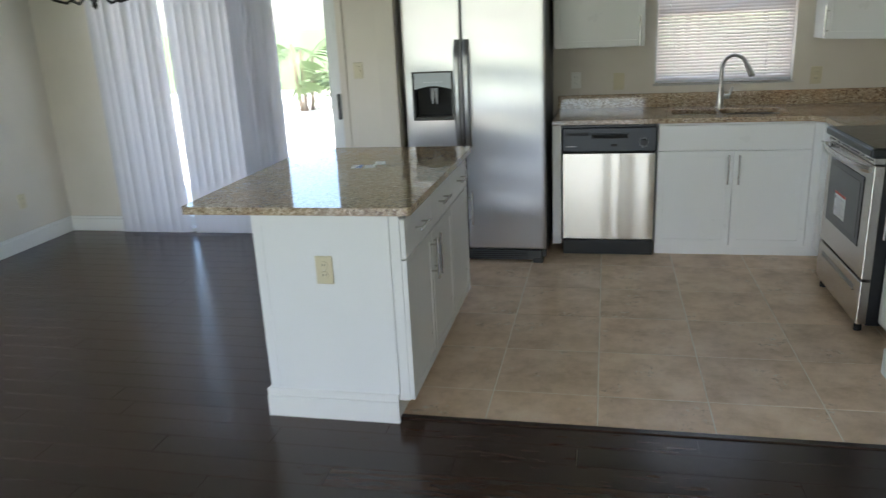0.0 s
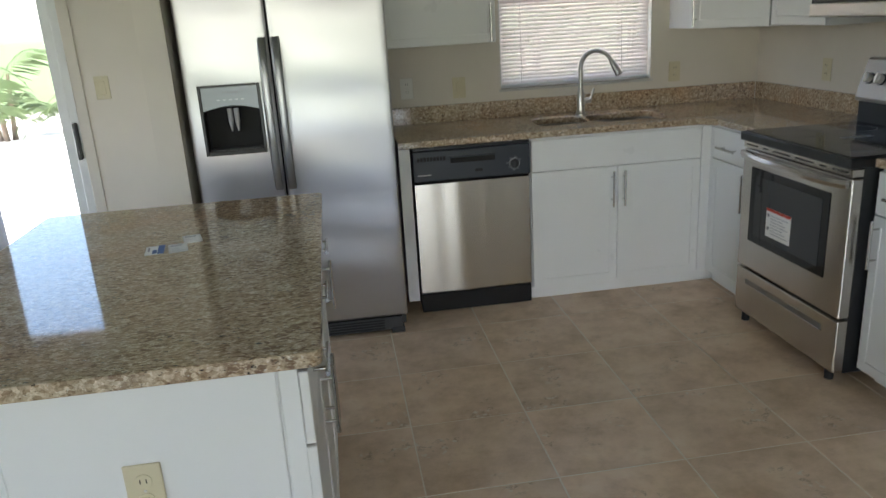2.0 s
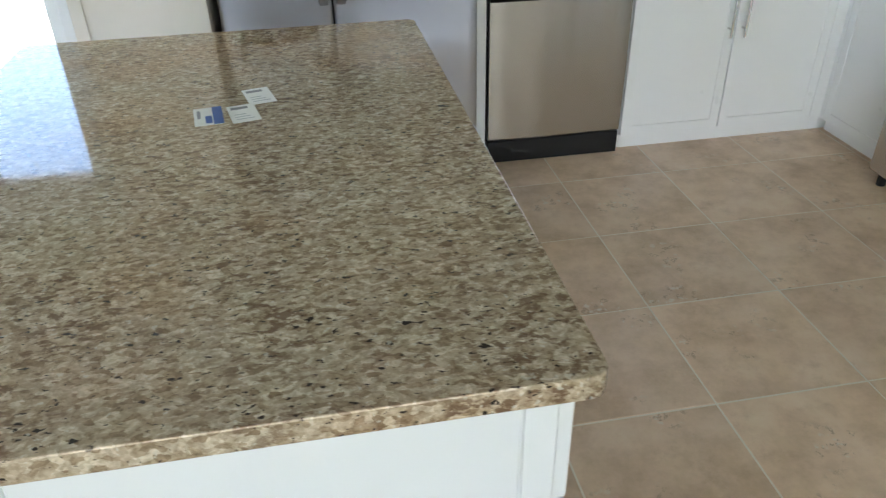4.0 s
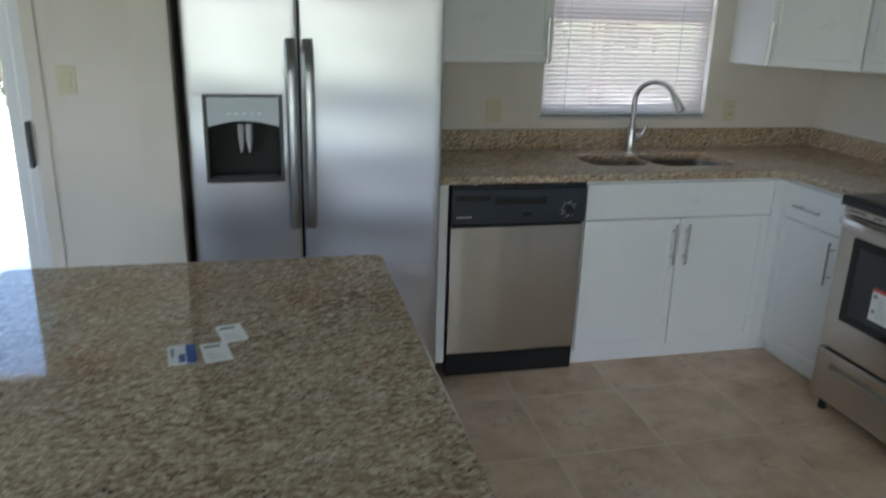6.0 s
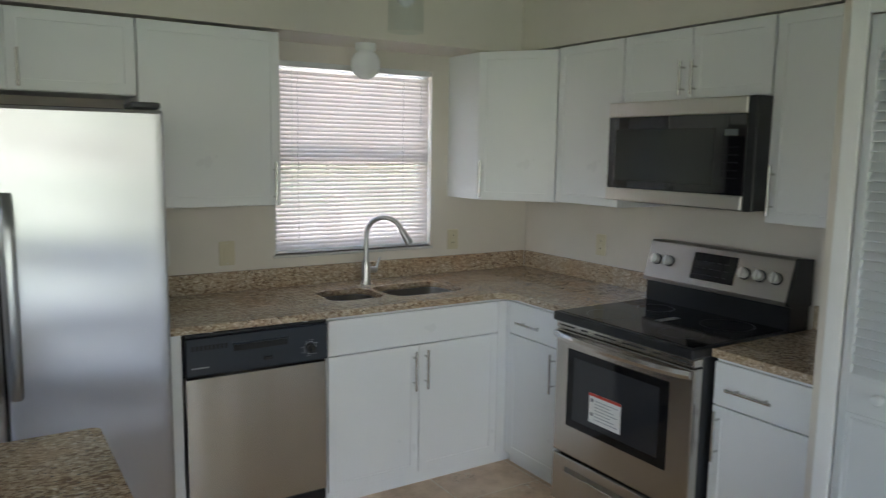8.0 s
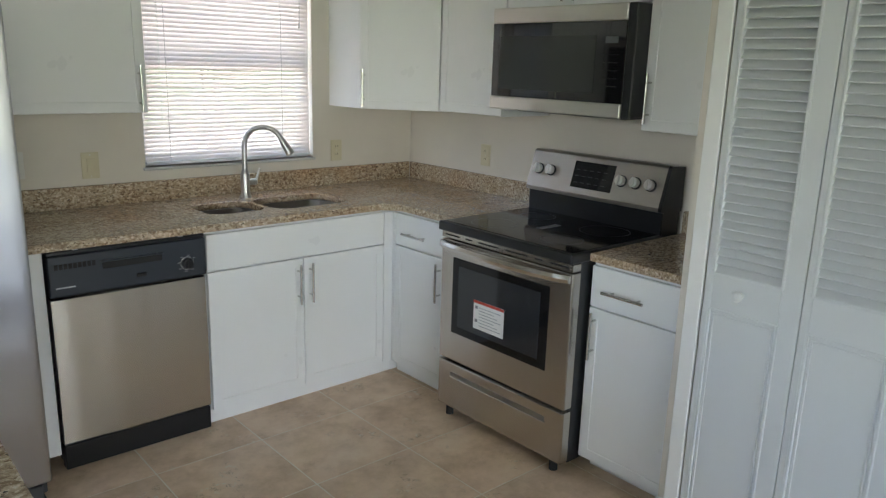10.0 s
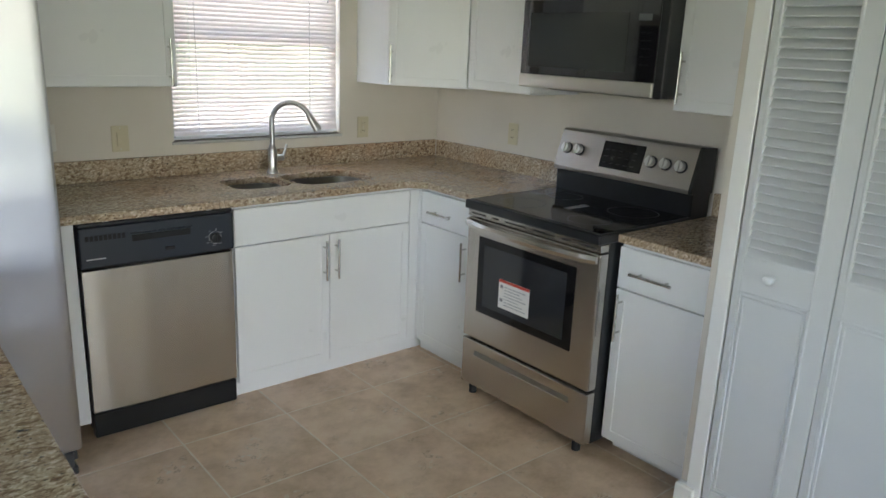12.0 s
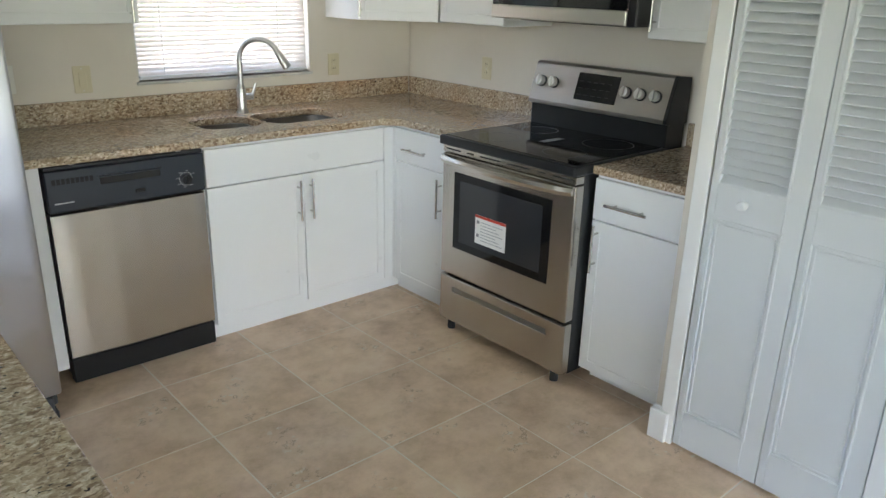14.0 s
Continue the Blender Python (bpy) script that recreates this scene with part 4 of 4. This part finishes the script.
for k in range(40):
    a0, a1 = 2 * math.pi * k / 40, 2 * math.pi * (k + 1) / 40
    q = [bm.verts.new((0.52 + r * math.cos(a), -0.0127, 0.768 + r * math.sin(a))) for r, a in ((0.026, a0), (0.0272, a0), (0.0272, a1), (0.026, a1))]
    bm.faces.new(q)
part("dial_ring", bm, PAPER, cpn)
for k in range(7):
    an = radians(35 + 45 * k)
    boxpart("marking", (0.52 + 0.036 * math.cos(an) - 0.006, 0.52 + 0.036 * math.cos(an) + 0.006, -0.0128, -0.0115, 0.768 + 0.034 * math.sin(an) - 0.001, 0.768 + 0.034 * math.sin(an) + 0.001), MARK, cpn, 0)
boxpart("kick_plate", (0.004, DW - 0.004, 0.008, 0.055, 0.0, 0.1), BLACK, dw, 0.002)
for x in (0.09, 0.49):
    boxpart("mounting_bracket", (x, x + 0.02, -0.01, 0.03, 0.8825, 0.8845), KNOBM, dw, 0)

# ---- stove ----
st = thing("stove", side_run(5.208, 0, 1.77), "freestanding stainless steel electric stove with black glass top", "stove")
SW = 0.757
boxpart("body", (0.003, SW - 0.003, 0.045, 0.66, 0.045, 0.885), BLACK, st, 0.003)
for x in (0.06, SW - 0.06):
    for y in (0.03, 0.6):
        bm = bmesh.new()
        cyl(bm, (x, y, 0.0), "z", 0.018, 0.05, 12)
        part("foot", bm, RUBBER, st)
dwr = boxpart("drawer", (0.004, SW - 0.004, 0.0, 0.05, 0.05, 0.272), STEEL_H, st, 0.006, "", 2)
# Flat plate in darker steel: the recess shade is put into its colour.
boxpart("finger_slot", (0.085, 0.66, -0.0008, 0.004, 0.203, 0.228), mat("shaded_slot_steel", (0.30, 0.29, 0.27), 0.35, 1.0), dwr, 0.002)
boxpart("slot_lip", (0.085, 0.66, -0.006, 0.002, 0.196, 0.205), STEEL_H, dwr, 0.002)
od = boxpart("oven_door", (0.004, SW - 0.004, 0.0, 0.05, 0.284, 0.842), STEEL_H, st, 0.006, "", 2)
gl = boxpart("oven_window", (0.083, SW - 0.112, -0.003, 0.01, 0.418, 0.768), GLASSBLK, od, 0.003, "black oven glass")
boxpart("inner_pane", (0.125, SW - 0.155, -0.0042, -0.002, 0.455, 0.735), mat("oven_inner", (0.028, 0.03, 0.034), 0.05), gl, 0)
bm = bmesh.new()
pts = [(0.012 + (SW - 0.024) * k / 16, -0.012 - 0.042 * math.sin(math.pi * k / 16) ** 0.5, 0.822) for k in range(17)]
rings = [[bm.verts.new((x, y + 0.011 * cy, z + 0.017 * cz)) for cy, cz in ((0.7, 0.8), (-0.4, 0.9), (-1, 0), (-0.4, -0.9), (0.7, -0.8))] for x, y, z in pts]
for p, q in zip(rings, rings[1:]):
    for i in range(5):
        bm.faces.new((p[i], p[(i + 1) % 5], q[(i + 1) % 5], q[i]))
bm.faces.new(rings[0])
bm.faces.new(rings[-1])
part("door_handle", bm, STEEL_H, od, "", True)
vt = boxpart("vent_trim", (0.006, SW - 0.006, -0.002, 0.05, 0.848, 0.878), STEEL_H, st, 0.002)
for k, (a, b) in enumerate(((0.03, 0.12), (0.16, 0.20), (0.24, 0.36), (0.40, 0.52), (0.56, 0.60), (0.64, 0.73))):
    boxpart("vent_slot", (a, b, -0.0035, -0.001, 0.861, 0.8665), RUBBER, vt, 0)
bm = bmesh.new()
box(bm, -0.001, SW + 0.001, -0.022, 0.575, 0.880, 0.921, 0.009, 3)
ck = part("cooktop_frame", bm, BLACK, st)
boxpart("glass_top", (0.014, SW - 0.014, 0.0, 0.555, 0.9212, 0.9232), TOPGLASS, ck, 0.0008, "black ceramic glass")
RING = mat("burner_mark", (0.06, 0.06, 0.062), 0.3)
for bx, by, r in ((0.19, 0.14, 0.1), (0.57, 0.14, 0.085), (0.19, 0.42, 0.08), (0.57, 0.42, 0.105)):
    bm = bmesh.new()
    for k in range(48):
        a0, a1 = 2 * math.pi * k / 48, 2 * math.pi * (k + 1) / 48
        bm.faces.new([bm.verts.new((bx + q * math.cos(a), by + q * math.sin(a), 0.92345)) for q, a in ((r, a0), (r + 0.003, a0), (r + 0.003, a1), (r, a1))])
    part("burner_ring", bm, RING, ck)
for k in range(3):
    boxpart("marking", (0.36 + 0.012 * k, 0.368 + 0.012 * k, 0.22, 0.35, 0.9233, 0.9236), MARK, ck, 0)
bg = boxpart("back_riser", (0.004, SW - 0.004, 0.558, 0.69, 0.885, 1.03), BLACK, st, 0.004)
bm = bmesh.new()
prof = [(0.540, 1.036), (0.542, 1.020), (0.57, 1.012), (0.695, 1.012), (0.695, 1.202), (0.602, 1.209), (0.590, 1.201)]
ends = [[bm.verts.new((x, y, z)) for y, z in prof] for x in (0.016, SW - 0.016)]
for i in range(len(prof)):
    j = (i + 1) % len(prof)
    bm.faces.new((ends[0][i], ends[0][j], ends[1][j], ends[1][i]))
bm.faces.new(ends[0])
bm.faces.new(ends[1][::-1])
pan = part("control_panel", bm, STEEL_P, st, "leaning stainless steel control panel")
for x in (0.0, SW - 0.016):
    bm = bmesh.new()
    ends = [[bm.verts.new((xx, y, z)) for y, z in prof] for xx in (x, x + 0.016)]
    for i in range(len(prof)):
        j = (i + 1) % len(prof)
        bm.faces.new((ends[0][i], ends[0][j], ends[1][j], ends[1][i]))
    bm.faces.new(ends[0])
    bm.faces.new(ends[1][::-1])
    part("end_cap", bm, BLACK if x > 0.1 else STEEL_P, st)
lean = math.degrees(math.atan2(0.05, 0.165))
pm = pose(0, 0.540, 1.036, -lean, 0, 0)  # along the leaning face: z up the face, -y out of it
ds = boxpart("display", (0.262, 0.488, -0.003, 0.004, 0.028, 0.15), GLASSBLK, pan, 0.002, "black oven clock display")
ds.matrix_basis = pm
for r in range(3):
    for k in range(5):
        mk = boxpart("marking", (0.279 + 0.038 * k, 0.299 + 0.038 * k, -0.0035, -0.0028, 0.05 + 0.03 * r, 0.053 + 0.03 * r), DKGREY, ds, 0)
kn = None
for x in (0.059, 0.133, 0.534, 0.607, 0.682):
    bm = bmesh.new()
    cyl(bm, (x, -0.030, 0.088), "y", 0.021, 0.025, 26, None, 0.003)
    box(bm, x - 0.006, x + 0.006, -0.037, -0.028, 0.066, 0.110, 0.002)
    k = part("knob", bm, KNOBM, pan, "silver control knob")
    k.matrix_basis = pm
    bm = bmesh.new()
    cyl(bm, (x, -0.006, 0.088), "y", 0.0265, 0.006, 26, None, 0.001)
    part("knob_ring", bm, BLACK, pan).matrix_basis = pm
    for q in (-1, 1):
        mk = boxpart("marking", (x + q * 0.03 - 0.002, x + q * 0.03 + 0.002, -0.0006, 0.0004, 0.12, 0.124), INK, pan, 0)
        mk.matrix_basis = pm

sticker = thing("warning_label", side_run(5.208 - 0.23, 0.483, 1.77), "white paper label with a red heading on the oven glass", "label")
boxpart("sheet", (0, 0.182, -0.0062, -0.0050, 0, 0.128), PAPER, sticker, 0)
boxpart("heading", (0, 0.182, -0.0067, -0.0063, 0.116, 0.128), RED, sticker, 0)
for k in range(7):
    boxpart("text_line", (0.034, 0.165 - 0.02 * (k % 3), -0.0067, -0.0063, 0.016 + 0.0135 * k, 0.0195 + 0.0135 * k), MARK, sticker, 0)
for z in (0.03, 0.09):
    boxpart("pictogram", (0.01, 0.026, -0.0067, -0.0063, z, z + 0.014), INK, sticker, 0)

# ---- microwave ----
mw = thing("microwave", side_run(5.238, 1.405, 2.065), "over-the-range microwave in stainless steel and black glass", "microwave")
boxpart("body", (0.0, 0.757, 0.03, RIGHT - 2.065, 0.005, 0.433), BLACK, mw, 0.003)
boxpart("top_trim", (0.0, 0.715, 0.0, 0.04, 0.368, 0.433), STEEL_M, mw, 0.004)
boxpart("top_trim_end", (0.715, 0.757, 0.004, 0.04, 0.0, 0.433), BLACK, mw, 0.004)
boxpart("bottom_trim", (0.0, 0.715, -0.004, 0.04, 0.0, 0.056), STEEL_M, mw, 0.004)
mg = boxpart("door_glass", (0.0, 0.715, 0.004, 0.035, 0.056, 0.368), MWGLASS, mw, 0.002, "black glass door")
boxpart("door_window", (0.045, 0.575, 0.0025, 0.006, 0.09, 0.315), mat("microwave_mesh", (0.035, 0.037, 0.036), 0.08), mg, 0.001)
boxpart("display", (0.62, 0.68, 0.0025, 0.006, 0.285, 0.31), mat("display_grey", (0.12, 0.13, 0.14), 0.2), mg, 0)
for r in range(5):
    for k in range(3):
        boxpart("marking", (0.615 + 0.026 * k, 0.630 + 0.026 * k, 0.003, 0.0045, 0.12 + 0.03 * r, 0.123 + 0.03 * r), RUBBER, mg, 0)
boxpart("lamp_cover", (0.03, 0.13, 0.05, 0.14, -0.008, 0.006), ALU, mw, 0.002)
boxpart("vent_grille", (0.15, 0.72, 0.03, 0.3, -0.004, 0.006), DKGREY, mw, 0.001)


# ---- bifold closet door ----
bf = thing("door_2", side_run(3.932, 0, CX), "white louvered bifold closet door, closed", "bifold door", "", "structure")
PW = 0.307
for k in range(2):
    x0 = 0.002 + k * (PW + 0.003)
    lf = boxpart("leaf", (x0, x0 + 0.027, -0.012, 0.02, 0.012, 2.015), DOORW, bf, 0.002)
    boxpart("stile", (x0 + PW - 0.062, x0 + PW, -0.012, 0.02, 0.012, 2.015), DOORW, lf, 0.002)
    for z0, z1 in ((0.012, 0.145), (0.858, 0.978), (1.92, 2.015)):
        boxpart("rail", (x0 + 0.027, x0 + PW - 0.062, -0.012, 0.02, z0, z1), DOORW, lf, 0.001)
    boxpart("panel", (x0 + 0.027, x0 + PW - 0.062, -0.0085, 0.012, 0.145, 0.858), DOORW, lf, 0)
    bm = bmesh.new()
    for ins, wd, pr in ((0.0, 0.010, -0.015), (0.016, 0.007, -0.0115)):
        a0, a1, b0, b1 = x0 + 0.020 + ins, x0 + PW - 0.056 - ins, 0.140 + ins, 0.863 - ins
        for d in ((a0, a0 + wd, b0, b1), (a1 - wd, a1, b0, b1), (a0 + wd, a1 - wd, b1 - wd, b1), (a0 + wd, a1 - wd, b0, b0 + wd)):
            box(bm, d[0], d[1], pr, -0.002, d[2], d[3], 0.002)
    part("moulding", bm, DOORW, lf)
    bm = bmesh.new()
    a0, a1, b0, b1, wd = x0 + 0.020, x0 + PW - 0.056, 0.972, 1.927, 0.010
    for d in ((a0, a0 + wd, b0, b1), (a1 - wd, a1, b0, b1), (a0 + wd, a1 - wd, b1 - wd, b1), (a0 + wd, a1 - wd, b0, b0 + wd)):
        box(bm, d[0], d[1], -0.015, 0.0, d[2], d[3], 0.002)
    part("moulding", bm, DOORW, lf)
    bm = bmesh.new()
    box(bm, 0, PW - 0.086, -0.025, 0.025, -0.0028, 0.0028, 0.001)
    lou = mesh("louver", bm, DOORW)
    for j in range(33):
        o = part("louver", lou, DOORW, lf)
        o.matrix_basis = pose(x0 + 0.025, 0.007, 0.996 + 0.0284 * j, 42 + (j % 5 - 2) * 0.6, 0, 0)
bm = bmesh.new()
rg = lathe(bm, [(0.0, 0.0), (0.011, 0.0), (0.009, 0.012), (0.016, 0.02), (0.0175, 0.028), (0.012, 0.036), (0.0, 0.038)], seg=20)
kb = part("knob", bm, DOORW, bf, "round white knob", True)
kb.matrix_basis = pose(0.125, -0.012, 0.926, 90, 0, 0)
bm = bmesh.new()
for d in ((-0.058, -0.004, -0.016, 0.0, 0.0, 2.075), (0.6215, 0.676, -0.016, 0.0, 0.0, 2.075), (-0.004, 0.6215, -0.016, 0.0, 2.02, 2.075)):
    box(bm, *d, 0.004, 2)
cs = new("trim_closet", mesh("trim_closet", bm, TRIM))
cs.matrix_world = side_run(3.932, 0, CX)
tagged(cs, "white casing round the closet door", "trim", "", "structure")
solo("plinth_block", [(CX - 0.03, CX, 3.955, 4.027, 0, 0.12)], TRIM, "white plinth block at the foot of the casing", "plinth block", "", 0.004)

# ---- lamps ----
gl = thing("ceiling_light", pose(1.30, 6.165, 2.135), "white opal globe light under the soffit above the sink", "light fixture")
bm = bmesh.new()
lathe(bm, [(0.0, 0.0), (0.052, 0.0), (0.052, -0.028), (0.046, -0.036), (0.0, -0.036)])
part("base", bm, TRIM, gl, "", True)
bm = bmesh.new()
R = 0.074
lathe(bm, [(0.042, -0.03)] + [(R * math.sin(a), -0.10 + R * math.cos(a)) for a in (radians(35 + 145 * k / 16) for k in range(17))], seg=32)
part("globe", bm, OPAL, gl, "round white glass globe", True)

pe = thing("pendant_light", pose(0.868, 5.0, TOP), "clear glass cylinder pendant lamp with a bare bulb", "pendant lamp")
bm = bmesh.new()
lathe(bm, [(0.0, 0.0), (0.055, 0.0), (0.055, -0.012), (0.04, -0.022), (0.0, -0.022)])
part("canopy", bm, NICKEL, pe, "", True)
bm = bmesh.new()
tube(bm, [(0, 0, -0.02), (0, 0, -0.14)], 0.006, 8)
part("stem", bm, NICKEL, pe)
bm = bmesh.new()
cyl(bm, (0, 0, -0.215), "z", 0.022, 0.08, 18, None, 0.003)
part("socket", bm, NICKEL, pe, "", True)
bm = bmesh.new()
lathe(bm, [(0.012, -0.21), (0.014, -0.235), (0.03, -0.27), (0.034, -0.30), (0.028, -0.33), (0.012, -0.347), (0.0, -0.35)], seg=20)
part("bulb", bm, OPAL, pe, "frosted bulb", True)
bm = bmesh.new()
lathe(bm, [(0.02, -0.14), (0.060, -0.15), (0.062, -0.43), (0.059, -0.43), (0.057, -0.153), (0.02, -0.143)], seg=32)
part("shade", bm, CLEAR, pe, "clear glass cylinder", True)

ch = thing("chandelier", pose(-2.18, 4.5, TOP - 0.062), "black wrought-iron chandelier hanging in the dining area", "chandelier")
bm = bmesh.new()
lathe(bm, [(0.0, 0.062), (0.06, 0.062), (0.06, 0.035), (0.02, 0.02), (0.0, 0.02)], seg=20)
part("canopy", bm, IRON, ch)
bm = bmesh.new()
tube(bm, [(0, 0, 0.03), (0, 0, -0.36)], 0.006, 8)
lathe(bm, [(0.008, -0.30), (0.024, -0.34), (0.016, -0.40), (0.03, -0.47), (0.034, -0.52), (0.02, -0.56), (0.028, -0.59), (0.012, -0.62), (0.016, -0.635), (0.0, -0.655)], seg=16)
part("column", bm, IRON, ch, "", True)
for k in range(5):
    a = 2 * math.pi * k / 5 + 0.25
    ca, sa = math.cos(a), math.sin(a)
    bm = bmesh.new()
    tube(bm, [(r * ca, r * sa, z) for r, z in ((0.02, -0.50), (0.07, -0.58), (0.14, -0.618), (0.20, -0.60), (0.245, -0.55), (0.26, -0.49), (0.262, -0.46))], 0.008, 8)
    arm = part("arm", bm, IRON, ch, "", True)
    bm = bmesh.new()
    lathe(bm, [(0.0, -0.465), (0.03, -0.462), (0.034, -0.45), (0.014, -0.447), (0.014, -0.38), (0.0, -0.38)], (0.262 * ca, 0.262 * sa, 0), 14)
    part("candle_cup", bm, IRON, arm, "", True)
    bm = bmesh.new()
    lathe(bm, [(0.012, -0.378), (0.018, -0.35), (0.012, -0.31), (0.0, -0.295)], (0.262 * ca, 0.262 * sa, 0), 12)
    part("bulb", bm, OPAL, arm, "", True)


# ---- cards on the island ----
def card(x, y, rz, label, blue):
    c = thing("business_card", pose(x, y, 0.9172, 0, 0, rz), label, "card", "cards on the island")
    boxpart("sheet", (-0.026, 0.026, -0.044, 0.044, 0, 0.0006), PAPER, c, 0)
    if blue:
        boxpart("print", (0.008, 0.026, -0.044, 0.044, 0.0006, 0.0009), BLUE, c, 0)
        boxpart("print", (-0.02, -0.014, -0.01, 0.03, 0.0006, 0.0009), INK, c, 0)
        boxpart("print", (-0.006, 0.006, -0.036, 0.0, 0.0006, 0.0009), BLUE, c, 0)
    else:
        boxpart("print", (-0.02, 0.012, 0.022, 0.034, 0.0006, 0.0009), INK, c, 0)
        for k in range(3):
            boxpart("text_line", (-0.018, 0.016 - 0.006 * k, -0.03 + 0.012 * k, -0.0275 + 0.012 * k, 0.0006, 0.0009), MARK, c, 0)


card(-0.636, 4.147, 8, "white and blue business card on the granite", True)
card(-0.572, 4.148, 12, "white printed business card on the granite", False)
card(-0.546, 4.235, 14, "white business card lying apart on the granite", False)

# ---- floor pieces ----
solo("floor_grout", [(-0.82, RIGHT, EDGE + 0.004, BACK, -0.0119, -0.0011)], GROUT, "pale grout bed between the floor tiles", "grout", "structure")


def piece(name, cache, w, d, h, material, x, y, z, parent, bev):
    key = (round(w, 3), round(d, 3))
    if key not in cache:
        bm = bmesh.new()
        box(bm, -w / 2, w / 2, -d / 2, d / 2, -h, 0, bev)
        cache[key] = mesh(name, bm, material)
    o = part(name, cache[key], material, parent)
    o.location = (x, y, z)
    return o


tr = random.Random(11)
tiles = {}
PX, PY, GX, GY = 0.4535, 0.447, 0.535, 4.558
for i in range(-3, 5):
    for j in range(-3, 4):
        x0, x1 = GX + i * PX + 0.002, GX + (i + 1) * PX - 0.002
        y0, y1 = GY + j * PY + 0.002, GY + (j + 1) * PY - 0.002
        x0, x1, y0, y1 = max(x0, -0.82), min(x1, RIGHT), max(y0, EDGE + 0.004), min(y1, BACK)
        if x1 - x0 < 0.02 or y1 - y0 < 0.02:
            continue
        piece("tile", tiles, x1 - x0, y1 - y0, 0.012, TRAV, (x0 + x1) / 2, (y0 + y1) / 2, tr.uniform(-0.0006, 0.0004), floor, 0.0016)

planks = {}
PWID, PLEN = 0.124, 1.21
y, row = EDGE - 0.03, 0
far = bmesh.new()


def plank_row(y0, y1, xa, xb, row, joined):
    x = xa - PLEN * ((row * 0.37) % 1.0)
    while x < xb:
        a, b = max(x, xa) + 0.0007, min(x + PLEN, xb) - 0.0007
        x += PLEN
        if b - a < 0.03:
            continue
        if joined:
            box(far, a, b, y0 + 0.0007, y1 - 0.0007, -0.012, -0.0005)
        else:
            piece("plank", planks, b - a, y1 - y0 - 0.0014, 0.0115, WOOD, (a + b) / 2, (y0 + y1) / 2, 0, floor, 0.0005)


while y > REAR:
    plank_row(max(y - PWID, REAR), y, LEFT, CX, row, y < 0.4)
    y -= PWID
    row += 1
y, row = EDGE - 0.03, 3
while y < DINE:
    plank_row(y, min(y + PWID, DINE), LEFT, -0.29 if y < EDGE - 0.031 else -0.825, row, False)
    y += PWID
    row += 1
fs = part("far_planks", far, WOOD, floor, "dark wooden planks farther back in the room")
fs["kind"] = "stuff"
